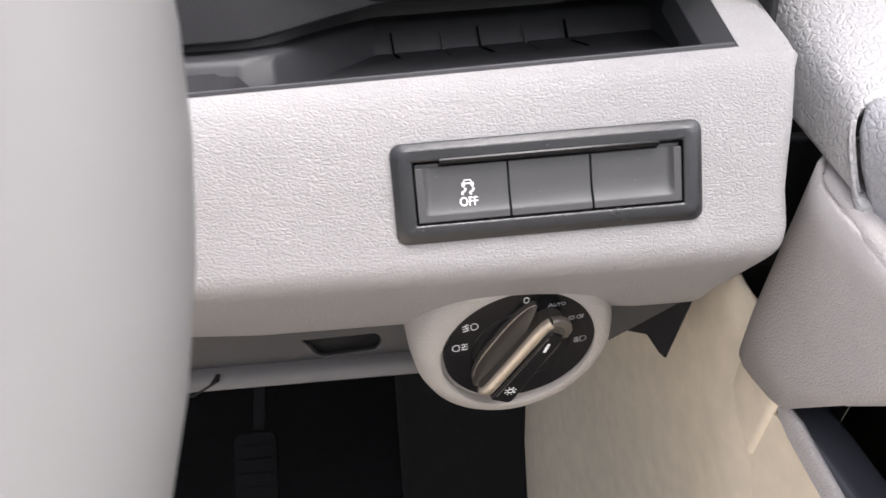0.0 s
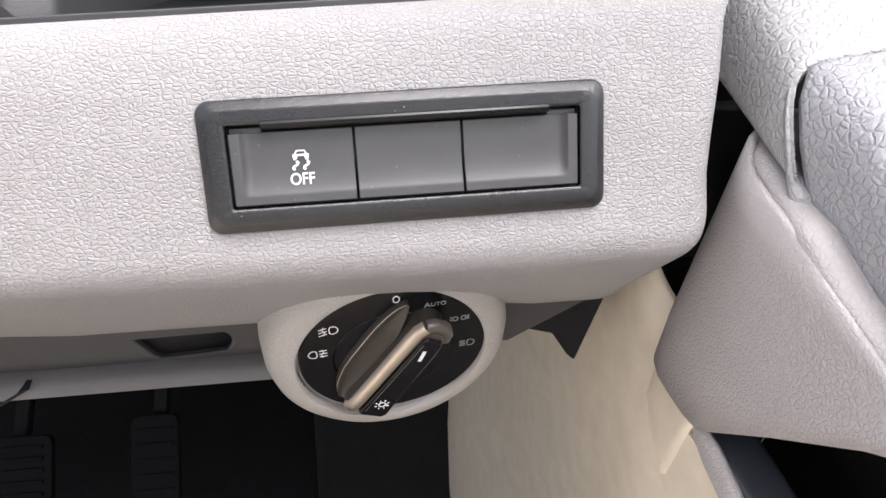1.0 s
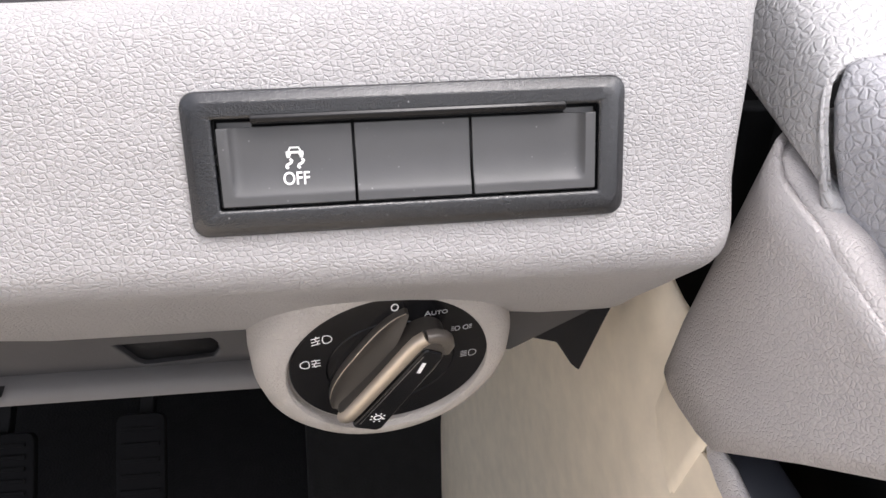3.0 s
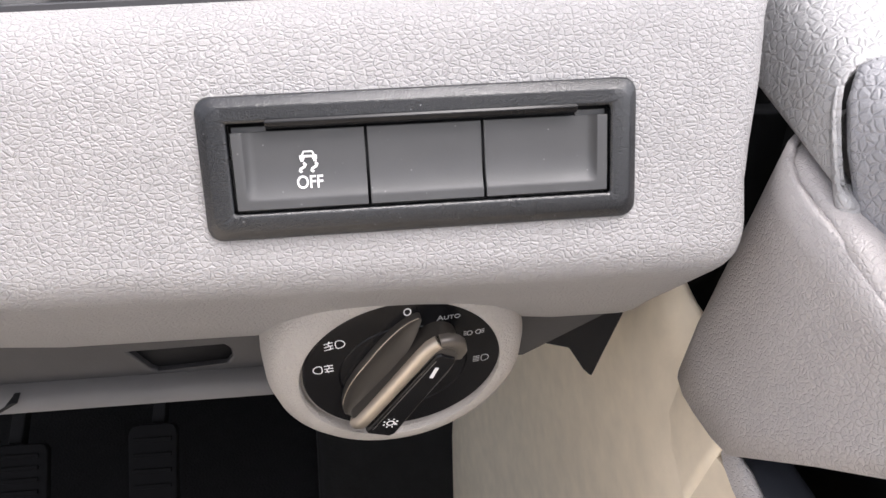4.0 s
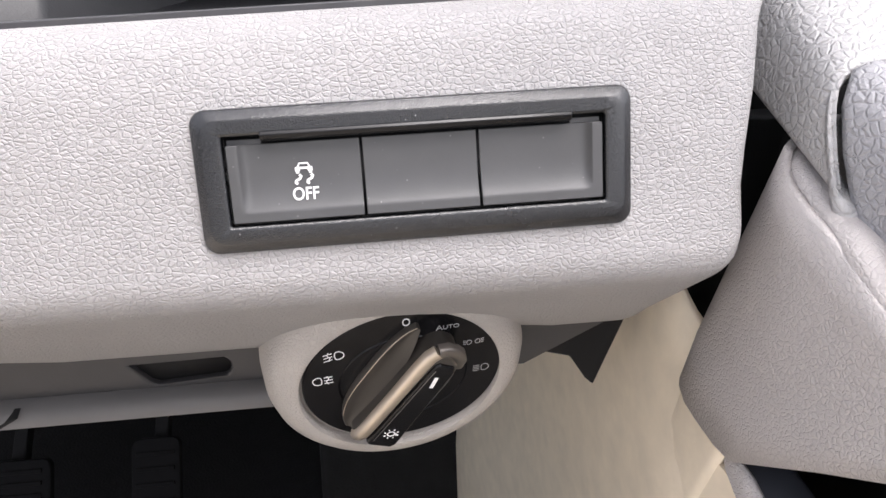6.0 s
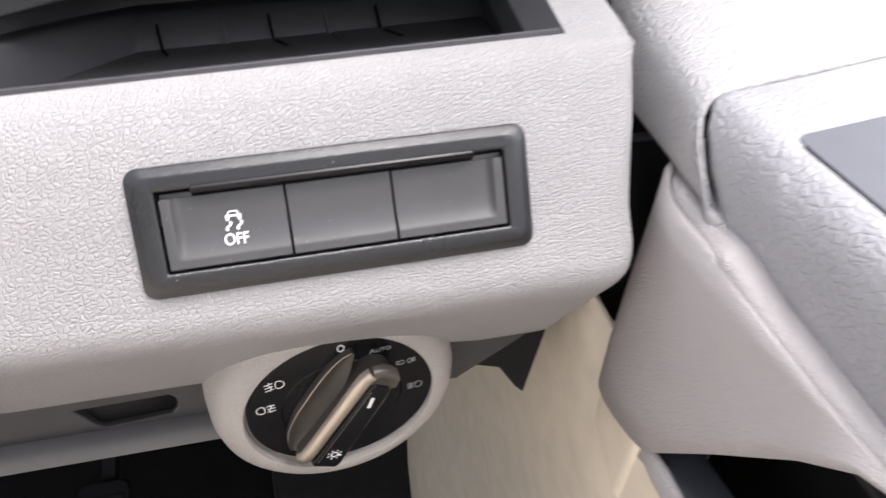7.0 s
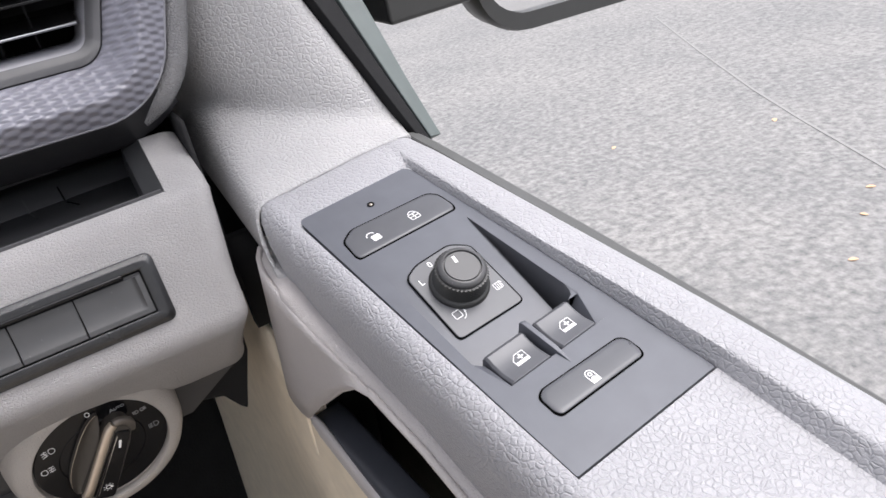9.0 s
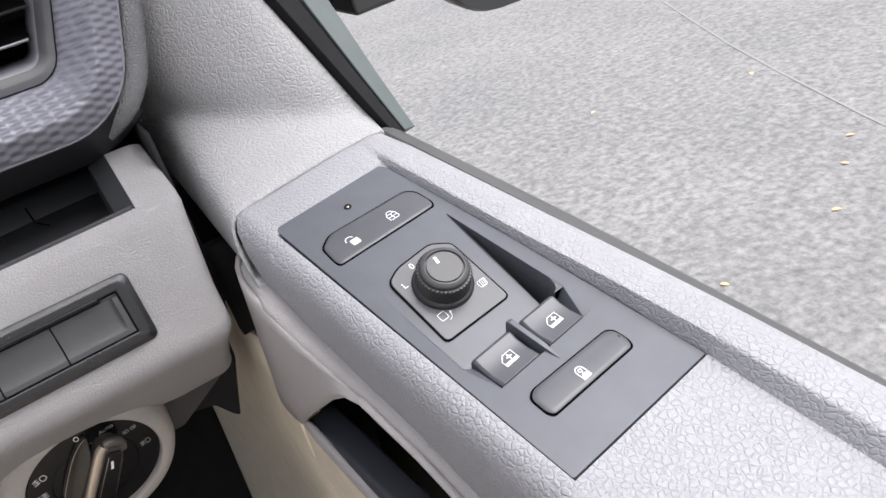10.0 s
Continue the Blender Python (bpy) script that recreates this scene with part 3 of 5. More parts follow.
lip = [(0.0655, 0.8785), (0.0595, 0.8768), (0.0565, 0.8738), (0.0560, 0.8700), (0.0600, 0.8668), (0.0770, 0.8668), (0.0770, 0.8785)]
part("lower_lip", loft([[(x, y + dy, z - dz) for y, z in lip] for x, dy, dz in ((-0.62, 0.02, 0.01), (-0.26, 0.0, 0.004), (-0.20, 0.0, 0.001), (-0.05, 0.0, 0.0), (0.020, 0.002, 0.0))]), SHADED_LIP_TRIM, dashboard, "rolled lower edge, its grey toned down for shade")
part("seam", loft([[(-0.188, 0.0554, 0.8660), (-0.1855, 0.0554, 0.8660), (-0.1855, 0.058, 0.8660), (-0.188, 0.058, 0.866)], [(-0.172, 0.0558, 0.8750), (-0.1697, 0.0558, 0.8750), (-0.1697, 0.0605, 0.8768), (-0.172, 0.0605, 0.8768)]]), DARK, dashboard)
part("column_well", block(-0.62, -0.325, 0.062, 0.067, 0.87, 0.935), DARK, dashboard, "black column opening")
# black wedge put in for the shaded gap between dash end and kick panel
wedge = [(0.050, 0.935), (0.104, 0.950), (0.101, 0.900), (0.0920, 0.872), (0.0862, 0.8535), (0.0820, 0.8580), (0.0735, 0.8720), (0.050, 0.8790)]
part("end_wedge", loft([[(x, y, z) for x, z in wedge] for y in (0.0715, 0.0775)]), DARK, dashboard, "black wedge for the shaded gap below the dash end", bevel=0.0015)

# ---------------------------------------------------------------- switch bank
LEAN = math.degrees(math.atan(FACE))
switch_bank = thing("switch_bank", "charcoal switch bank with three grey buttons on the fascia", "switch", pose(0.0008, 0.0007, 1.0005, 90 - LEAN, 0, 0) @ Matrix.Rotation(radians(0.8), 4, "Z"))
# local x right, y up the face, z towards the driver
out_o, in_o = rounded(-0.0636, 0.0637, -0.0207, 0.0207, 0.0045), rounded(-0.0549, 0.0551, -0.0127, 0.0130, 0.0008)


def frame_rings(o, i):
    def off(pts, d):
        return [(x - d * (1 if x > 0 else -1), y - d * (1 if y > 0 else -1)) for x, y in pts]
    return loft([[(x, y, -0.001) for x, y in o], [(x, y, 0.0010) for x, y in o], [(x, y, 0.0017) for x, y in off(o, 0.0002)], [(x, y, 0.0042) for x, y in off(o, 0.0028)], [(x, y, 0.0044) for x, y in off(o, 0.0032)],
                 [(x, y, 0.0043) for x, y in off(i, -0.0007)], [(x, y, 0.0038) for x, y in i], [(x, y, 0.0) for x, y in i]], caps=False)


part("bezel", frame_rings(out_o, in_o), BEZEL, switch_bank, "charcoal grained bezel", bevel=0.0004, segments=3)
part("well", block(-0.0548, 0.0550, -0.0126, 0.0129, -0.0006, 0.0004), DARK, switch_bank)


def scooped(x0, x1, y0, y1, left, right):
    """A push button with a hollow face: level rims at its foot and, where asked, its sides."""
    nx, ny = 61, 51
    bm = bmesh.new()
    grid = []
    for j in range(ny):
        row = []
        for i in range(nx):
            x, y = x0 + (x1 - x0) * i / (nx - 1), y0 + (y1 - y0) * j / (ny - 1)
            ramp = min(1.0, max(0.0, (y - y0 - 0.0028) / 0.0110))
            hol = 0.0024 * (1 - (1 - ramp) ** 2.6)
            for on, e in ((left, x - x0), (right, x1 - x)):
                if on:
                    k = min(1.0, max(0.0, (e - 0.0030) / 0.0028))
                    hol *= 1 - (1 - k) ** 2
            row.append(bm.verts.new((x, y, 0.0036 - hol)))
        grid.append(row)
    for j in range(ny - 1):
        for i in range(nx - 1):
            bm.faces.new((grid[j][i], grid[j][i + 1], grid[j + 1][i + 1], grid[j + 1][i]))
    edge = [grid[0][i] for i in range(nx)] + [grid[j][-1] for j in range(1, ny)] + [grid[-1][i] for i in range(nx - 2, -1, -1)] + [grid[j][0] for j in range(ny - 2, 0, -1)]
    low = [bm.verts.new((v.co.x, v.co.y, -0.0003)) for v in edge]
    for i in range(len(edge)):
        j = (i + 1) % len(edge)
        bm.faces.new((edge[i], edge[j], low[j], low[i]))
    return bm


buttons = []
for x0, x1, le, ri in ((-0.0540, -0.0166, True, False), (-0.0158, 0.0173, False, False), (0.0181, 0.0543, False, True)):
    buttons.append(part("button", scooped(x0, x1, -0.0118, 0.0104, le, ri), BUTTON, switch_bank, "smooth grey push button", bevel=0.00025))
part("hinge_bar", loft([[(x, 0.0113, 0.0006), (x, 0.0113, 0.0040), (x, 0.0118, 0.0049), (x, 0.0130, 0.0056), (x, 0.0140, 0.0050), (x, 0.0142, 0.0006)] for x in (-0.0440, 0.0450)]), GLOSS, switch_bank, "black hinge bar", bevel=0.0003)
for x0, x1 in ((-0.0540, -0.0443), (0.0453, 0.0543)):
    part("button_ear", block(x0, x1, 0.0100, 0.0119, -0.0003, 0.0009), BUTTON, switch_bank, bevel=0.0002)
lettering("lettering", "OFF", 0.0052, PRINT, buttons[0], pose(-0.0330, -0.0047, 0.0023, -14) @ Matrix.Diagonal((0.84, 1, 1, 1)), 0.00006)
skid = [(-0.0016, 0.0), (-0.0010, -0.0006), (-0.0014, -0.0014), (-0.0026, -0.0022), (-0.0028, -0.0028), (-0.0022, -0.0034)]
part("icon", joined(strokes([[(-.0019, .0026), (-.0013, .0040), (.0013, .0040), (.0019, .0026)]], 0.0006),
                    strokes([skid, [(x + 0.0036, y) for x, y in skid]], 0.0009),
                    filled([[(-.0027, .0012), (-.0012, .0012), (-.0012, .0027), (-.0027, .0027)], [(.0012, .0012), (.0027, .0012), (.0027, .0027), (.0012, .0027)],
                            [(-.0012, .0019), (.0012, .0019), (.0012, .0027), (-.0012, .0027)], [(-.0025, .0004), (-.0015, .0004), (-.0015, .0012), (-.0025, .0012)], [(.0015, .0004), (.0025, .0004), (.0025, .0012), (.0015, .0012)]])),
     PRINT, buttons[0], "white sliding car symbol").matrix_basis = pose(-0.0330, 0.0010, 0.0018) @ Matrix.Diagonal((0.92, 0.80, 1, 1))

# ---------------------------------------------------------------- headlight switch
nrm = Vector((0.12, -1.0, -0.28)).normalized()
right = Vector((1, 0, 0)) - nrm * nrm.x
right.normalize()
upv = nrm.cross(right)
KNOB = Matrix.Translation((-0.0062, 0.0340, 0.8972)) @ Matrix((right, upv, nrm)).transposed().to_4x4()
headlight_switch = thing("headlight_switch", "round gloss black headlight switch in a light grey collar", "switch", KNOB)
part("collar", turned([(0.0560, -0.0600), (0.0550, -0.0200), (0.0535, -0.0090), (0.0510, -0.0035), (0.0475, -0.0006), (0.0430, 0.0007), (0.0412, 0.0004), (0.0405, -0.0010), (0.0403, -0.004)], 96), TRIM_FINE, headlight_switch, "light grey flared collar").matrix_basis = pose(-0.0010, -0.0035, 0) @ Matrix.Diagonal((1.0, 1.06, 1, 1))
dial = part("dial", turned([(0.0402, -0.006), (0.0402, -0.0006), (0.0397, 0.0), (0.0262, 0.0), (0.0258, -0.0005), (0.0254, 0.0), (0.0, 0.0)], 96), GLOSS, headlight_switch, "gloss black dial with white symbols", smooth=False)
# turning grip: a hollowed wing, a satin ridge and a black pointer strip
A = radians(57)
GRIP = Matrix.Rotation(A, 4, "Z")
# in grip space x runs along the ridge towards the mark, y to the left of it
core = eased([(-0.0318, 0.0086), (-0.0325, 0.0), (-0.0310, -0.0118), (0.0180, -0.0098), (0.0268, -0.0074), (0.0302, -0.0030), (0.0302, 0.0030), (0.0250, 0.0072)], 0.006, 5)


def core_ring(z, f, fall=0.0):
    return [(0.001 + (x - 0.001) * f, -0.001 + (y + 0.001) * f, z - fall * max(0.0, -0.022 - x)) for x, y in core]


grip = part("grip", moved(loft([core_ring(0.0, 1.0), core_ring(0.0060, 1.0), core_ring(0.0088, 0.985, 0.10), core_ring(0.0104, 0.94, 0.20), core_ring(0.0108, 0.86, 0.20)]), GRIP), KNOBGREY, headlight_switch, "bronze grey turning grip")
# leaf-shaped wing, hollowed, that comes to a point beside the zero
secs, edge_line = [], []
for k in range(21):
    x = -0.0318 + 0.0628 * k / 20
    reach = 0.0092 + 0.0098 * max(0.0, 1 - (abs(x + 0.001) / (0.0322 if x > 0 else 0.0312)) ** 2.4) ** 0.75 + 0.0042 * max(0.0, x / 0.031) ** 2
    inner = 0.0072 + 0.0052 * max(0.0, (x - 0.010) / 0.021) ** 1.5
    top = 0.0030 + 0.0006 * (1 - abs(x) / 0.032)
    deep = 0.0012 * min(1.0, max(0.0, reach - inner - 0.002) / 0.006)
    secs.append([(x, reach, 0.0), (x, reach, top - 0.0006), (x, reach - 0.0004, top), (x, reach * 0.75 + inner * 0.25 - 0.0003, top - deep * 0.9), (x, reach * 0.5 + inner * 0.5, top - deep), (x, reach * 0.2 + inner * 0.8, top - deep * 0.5), (x, inner, top + 0.0006), (x, inner, 0.0)])
    edge_line.append((x, reach - 0.0002, top))
wing = part("grip_wing", moved(loft(secs), GRIP), KNOBGREY, grip, "hollowed bronze grey wing")
part("wing_edge", moved(loft([[(x, y + 0.00022 * math.cos(q), z + 0.00022 * math.sin(q)) for q in [2 * math.pi * i / 6 for i in range(6)]] for x, y, z in edge_line[2:]]), GRIP), SATIN, wing, "thin bright edge")
run = [(-0.0312, 0.0060, 0.0080), (-0.0296, 0.0062, 0.0100), (-0.0260, 0.0063, 0.0113), (-0.0200, 0.0064, 0.0117), (0.0, 0.0064, 0.0119), (0.0200, 0.0064, 0.0119), (0.0255, 0.0060, 0.0118), (0.0288, 0.0044, 0.0116), (0.0304, 0.0016, 0.0113), (0.0304, -0.0020, 0.0110), (0.0290, -0.0050, 0.0106), (0.0262, -0.0074, 0.0100), (0.0220, -0.0086, 0.0092)]
RIDGE = [(-0.0027, -0.0030), (-0.0027, -0.0006), (-0.0021, 0.0003), (-0.0010, 0.0007), (0.0010, 0.0007), (0.0021, 0.0003), (0.0027, -0.0006), (0.0027, -0.0030)]
part("ridge", moved(sweep(run[:8], RIDGE), GRIP), SATIN, grip, "satin bronze ridge")
part("ridge_end", moved(sweep(run[7:], RIDGE), GRIP), SHADED_SATIN, grip, "satin end of the ridge, darkened for its shade")
strip = [(0.0225, 0.0022), (0.0240, 0.0008), (0.0240, -0.0058), (0.0222, -0.0072), (-0.0280, -0.0108), (-0.0305, -0.0096), (-0.0312, 0.0006), (-0.0300, 0.0022)]


def strip_ring(z, shrink):
    return [(-0.004 + (x + 0.004) * (1 - 0.6 * shrink), -0.0035 + (y + 0.0035) * (1 - 4 * shrink), z - 0.10 * max(0.0, -0.0240 - x)) for x, y in strip]


pointer = part("pointer", moved(loft([strip_ring(0.0040, 0), strip_ring(0.0112, 0), strip_ring(0.0120, 0.02)]), GRIP), GLOSS, grip, "gloss black pointer strip", bevel=0.0004)
part("pointer_edge", moved(strokes([[(-0.0270, 0.0008), (0.0205, 0.0008)]], 0.0004, 0.0120), GRIP), CHROME, pointer)
part("pointer_mark", moved(filled([[(-0.0032, -0.0008), (0.0032, -0.0008), (0.0032, 0.0008), (-0.0032, 0.0008)]], 0.0121), GRIP @ pose(0.0142, -0.0024, 0, 0, 0, 12)), PRINT, pointer, "white pointer mark")
cx, cy = -0.0205, -0.0038
rays = [[(cx + 0.0024 * math.cos(radians(a)), cy + 0.0024 * math.sin(radians(a))), (cx + 0.0033 * math.cos(radians(a)), cy + 0.0033 * math.sin(radians(a)))] for a in range(0, 360, 45)]
part("icon", moved(strokes([circle(cx, cy, 0.0015)] + rays + [[(cx + 0.0004, cy - .0014), (cx + 0.0006, cy - 0.0022), (cx - 0.0006, cy - 0.0024)]], 0.00055, 0.0121), GRIP), PRINT, pointer, "white lamp symbol")


def dial_at(deg, r=0.0325):
    return Matrix.Translation((r * math.cos(radians(deg)), r * math.sin(radians(deg)), 0.0001))


def lamp_shape(s, flip=1):
    """A headlamp seen from the side: a D with a round nose."""
    return [(flip * x * s, y * s) for x, y in ((-0.1, -0.8), (-0.2, 0), (-0.1, 0.8), (0.2, 1.05), (0.7, 1.05), (1.2, 0.75), (1.45, 0.25), (1.45, -0.25), (1.2, -0.75), (0.7, -1.05), (0.2, -1.05), (-0.1, -0.8))]


def beams(n, x0, x1, s, slant=0.0, flip=1):
    return [[(flip * x0 * s, (1 - 2 * i / (n - 1)) * 0.85 * s), (flip * x1 * s, ((1 - 2 * i / (n - 1)) * 0.85 - slant) * s)] for i in range(n)]


S, W = 0.0019, 0.00034
part("icon", moved(strokes([circle(0, 0, 0.0016, 18)], 0.0005), dial_at(87, 0.0345) @ Matrix.Diagonal((0.8, 1.15, 1, 1))), PRINT, dial)
lettering("lettering", "A", 0.0040, DIMPRINT, dial, dial_at(57, 0.0330) @ Matrix.Translation((-0.0036, 0.0002, 0)))
lettering("lettering", "UTO", 0.0031, DIMPRINT, dial, dial_at(57, 0.0330) @ Matrix.Translation((0.0010, 0, 0)))
part("icon", moved(joined(strokes([lamp_shape(S * 0.62)] + beams(3, -0.5, -1.5, S * 0.62, -0.3), W, 0), moved(strokes([lamp_shape(S * 0.62, -1)] + beams(3, -0.5, -1.5, S * 0.62, -0.3, -1), W), Matrix.Translation((0.0048, 0, 0)))), dial_at(30) @ Matrix.Translation((-0.0024, 0, 0))), DIMPRINT, dial, "grey side lamp symbol")
part("icon", moved(strokes([lamp_shape(S)] + beams(4, -0.6, -2.0, S), W * 0.85), dial_at(-2.5)), DIMPRINT, dial, "grey dipped beam symbol")
wavy = [[(-1.2 * S, 1.2 * S), (-1.5 * S, 0.4 * S), (-1.0 * S, -0.4 * S), (-1.3 * S, -1.2 * S)]]
part("icon", moved(strokes([lamp_shape(S)] + beams(3, -0.6, -2.2, S, 0.35) + wavy, W), dial_at(139.5, 0.0334) @ Matrix.Scale(1.12, 4)), PRINT, dial, "white front fog lamp symbol")
part("icon", moved(strokes([lamp_shape(S, -1)] + beams(3, -0.6, -2.2, S, 0.0, -1) + [[(-x, y) for x, y in wavy[0]]], W), dial_at(166.7, 0.0333) @ Matrix.Scale(1.12, 4)), PRINT, dial, "white rear fog lamp symbol")

# ---------------------------------------------------------------- door
U, V, N = Vector((0.98990, 0.13417, 0.04584)), Vector((-0.14170, 0.94705, 0.28813)), Vector((-0.00475, -0.29171, 0.95649))
DOOR = Matrix.Translation((0.1995, -0.12175, 0.9885)) @ Matrix((U, V, N)).transposed().to_4x4()
# door space: x across it outwards, y along it forwards, z out of the switch plate
driver_door = thing("driver_door", "light grey trimmed car door with armrest and pull handle", "door", DOOR)

ARM = [(-0.0480, -0.0700), (-0.0560, -0.0560), (-0.0575, -0.0300), (-0.0570, -0.0170), (-0.0545, -0.0075), (-0.0500, -0.0018), (-0.0455, 0.0002), (-0.0432, 0.0)]
# along the door: v, foot of the inner slope, its top, outer edge, height of the ledge
LEDGE = [(0.1400, 0.0350, 0.0400, 0.0562, 0.0034), (0.1180, 0.0360, 0.0392, 0.0578, 0.0044), (0.1000, 0.0367, 0.0384, 0.0590, 0.0054), (0.0550, 0.0388, 0.0403, 0.0618, 0.0057), (0.0, 0.0410, 0.0425, 0.0652, 0.0062),
         (-0.0600, 0.0427, 0.0448, 0.0675, 0.0085), (-0.1090, 0.0433, 0.0462, 0.0692, 0.0100), (-0.2000, 0.0415, 0.0480, 0.0715, 0.0110), (-0.5500, 0.0390, 0.0500, 0.0760, 0.0115)]


def along(table, v):
    """The row of a table at v, its first column falling."""
    for a, b in zip(table, table[1:]):
        if v >= b[0]:
            t = min(1.0, max(0.0, (v - a[0]) / (b[0] - a[0])))
            return [p + (q - p) * t for p, q in zip(a[1:], b[1:])]
    return list(table[-1][1:])


def seam_v(u):
    """The seam ahead of the armrest bends back towards the window."""
    return 0.1392 - 0.0052 * max(0.0, u / 0.058) ** 1.6


def arm_ring(v, drop=0.0, pull=0.0, sunk=False, rise=0.0, skew=0.0, bend=0.0):
    """A section across the armrest; rise: lifts the strip ahead of the plate towards the window, bend: how far it follows the seam."""
    foot, head, outer, h = along(LEDGE, v)
    if sunk:
        mid = [(-0.0432, -0.045)] * 3 + [(foot - 0.0001, -0.045)]
    else:
        mid = [(-0.030, 0.0), (-0.005, 0.25 * rise), (0.012, 0.60 * rise), (foot - 0.008, 0.90 * rise)]
    lean = 1.1 * min(1.0, max(0.0, v / 0.1085))
    ledge = [(foot, -0.0002), (foot + 0.10 * (head - foot), 0.08 * h), (foot + 0.86 * (head - foot), 0.86 * h), (head + 0.0002, 0.965 * h), (head + 0.0018, h), (0.45 * head + 0.55 * outer, h + 0.0004),
             (outer - 0.0038, h - 0.0003), (outer - 0.0014, h - 0.0018), (outer, h - 0.0050), (outer + 0.0010, -0.018), (outer + 0.0010, -0.070)]
    out = []
    for x, z in ARM + mid + [(x, max(z, rise) if x < head + 0.004 else z) for x, z in ledge]:
        y = v + skew * min(0.043, max(-0.043, x)) - bend * (0.1392 - seam_v(x) - 0.0009 * min(1.0, max(0.0, (-0.01 - x) / 0.03)))
        out.append((x + (pull if x < 0 else 0), y - (lean * min(0.045, max(0.0, -0.002 - z)) if x < -0.0432 else 0), z - drop))
    return out


st = [arm_ring(v) for v in (-0.50, -0.40, -0.30, -0.25, -0.20, -0.17, -0.15, -0.13)] + [arm_ring(-0.1084, skew=-0.0327)]
part("armrest", loft(st), TRIM_DOOR, driver_door, "light grey grained armrest")
st = [arm_ring(-0.10835, sunk=True, skew=-0.0327)] + [arm_ring(v, sunk=True) for v in (-0.085, -0.06, -0.03, 0.0, 0.03, 0.055, 0.08, 0.1030)]
part("armrest", loft(st), TRIM_DOOR, driver_door, "light grey grained armrest")
st = [arm_ring(0.10305), arm_ring(0.1080), arm_ring(0.1096, rise=0.0005, bend=0.04), arm_ring(0.1110, rise=0.0012, bend=0.09), arm_ring(0.1130, rise=0.0020, bend=0.16), arm_ring(0.1155, rise=0.0027, bend=0.25), arm_ring(0.1190, rise=0.0031, bend=0.37), arm_ring(0.1240, rise=0.0033, bend=0.54),
      arm_ring(0.1300, rise=0.0033, bend=0.75), arm_ring(0.1345, rise=0.0033, bend=0.90), arm_ring(0.1362, 0.0004, rise=0.0032, bend=1.0), arm_ring(0.1370, 0.0013, 0.0004, rise=0.0031, bend=1.0), arm_ring(0.1373, 0.0042, 0.001, rise=0.003, bend=1.0)]
part("armrest", loft(st), TRIM_DOOR, driver_door, "light grey grained armrest")

# ledge ahead of the seam and the quarter panel that climbs to the pillar
CREASE = [(0.0640, 0.1480, 0.0000), (0.0500, 0.1530, 0.0050), (0.0250, 0.1715, 0.0080), (-0.0030, 0.1975, 0.0095), (-0.0230, 0.2270, 0.0105), (-0.0310, 0.2540, 0.0080)]
SEAM = [0.0585, 0.0500, 0.0260, -0.0040, -0.0300, -0.0450]
CLIMB = Vector((-0.19, 0.69, 0.69)).normalized()


def quarter_column(us, crease, drop=0.0, out=0.0):
    """From the seam along the ledge to the crease, then up the sloping panel."""
    b = Vector(crease)
    rear = 1.1 * max(0.0, drop - 0.002) if us < 0 else 0.0
    lift = 0.0030 * min(1.0, max(0.0, (us + 0.02) / 0.06))
    seam = seam_v(us) - rear
    a = Vector((us, seam, -0.0006 + lift))
    d = Vector((out, 0, -drop))
    pts = [Vector((us, seam - 0.0003, -0.0060 + lift)), Vector((us, seam - 0.0002, -0.0015 + lift)), a, a.lerp(b, 0.25), a.lerp(b, 0.55), a.lerp(b, 0.80)]
    pts += [b, b + Vector((0.0005, 0.0090, 0.0045)), b + CLIMB * 0.022 + Vector((0, 0.0015, -0.0015)), b + CLIMB * 0.05, b + CLIMB * 0.10, b + CLIMB * 0.20, b + CLIMB * 0.32]
    return [tuple(p + d) for p in pts]


cols2 = [quarter_column(0.0600, CREASE[0], 0.030, 0.001), quarter_column(0.0600, CREASE[0], 0.004, 0.0008)]
cols2 += [quarter_column(us, c) for us, c in zip(SEAM, CREASE)]
cols2 += [quarter_column(-0.0520, (-0.0350, 0.2670, 0.0020), 0.0025), quarter_column(-0.0560, (-0.0378, 0.2750, -0.0040), 0.0080), quarter_column(-0.0588, (-0.0398, 0.2800, -0.0060), 0.0180), quarter_column(-0.0600, (-0.0410, 0.2830, 0.0000), 0.0285), quarter_column(-0.0602, (-0.0410, 0.2840, 0.0000), 0.0308), quarter_column(-0.0540, (-0.0380, 0.2850, 0.0000), 0.0316)]
qp = part("quarter_panel", loft(cols2, closed=False), QUARTER, driver_door, "light grey grained quarter panel", subsurf=1)
sol = qp.modifiers.new("shell", "SOLIDIFY")
sol.thickness, sol.offset = 0.002, -1.0

# lower card: a rolled ledge along its top, a wall below it and the pull pocket cut in
edge = [(0.1560, -0.0337, 0.070), (0.1540, -0.0337, 0.042), (0.1500, -0.0336, 0.0270), (0.1440, -0.0335, 0.0155), (0.1350, -0.0335, 0.0085), (0.1250, -0.0328, 0.0060), (0.112, -0.0318, 0.0045), (0.102, -0.0303, 0.0022), (0.094, -0.0290, 0.0), (0.070, -0.0350, 0.001), (0.030, -0.0405, 0.0045), (-0.02, -0.0435, 0.0065), (-0.06, -0.0530, 0.0075), (-0.20, -0.075, 0.008), (-0.50, -0.11, 0.008)]
prof = [(-0.0500, -0.0065), (-0.0560, -0.0022), (-0.0600, -0.0010), (-0.0640, -0.0008), (-0.0668, -0.0016), (-0.0684, -0.0034), (-0.0690, -0.0065), (-0.0640, -0.0105), (-0.0500, -0.0110)]
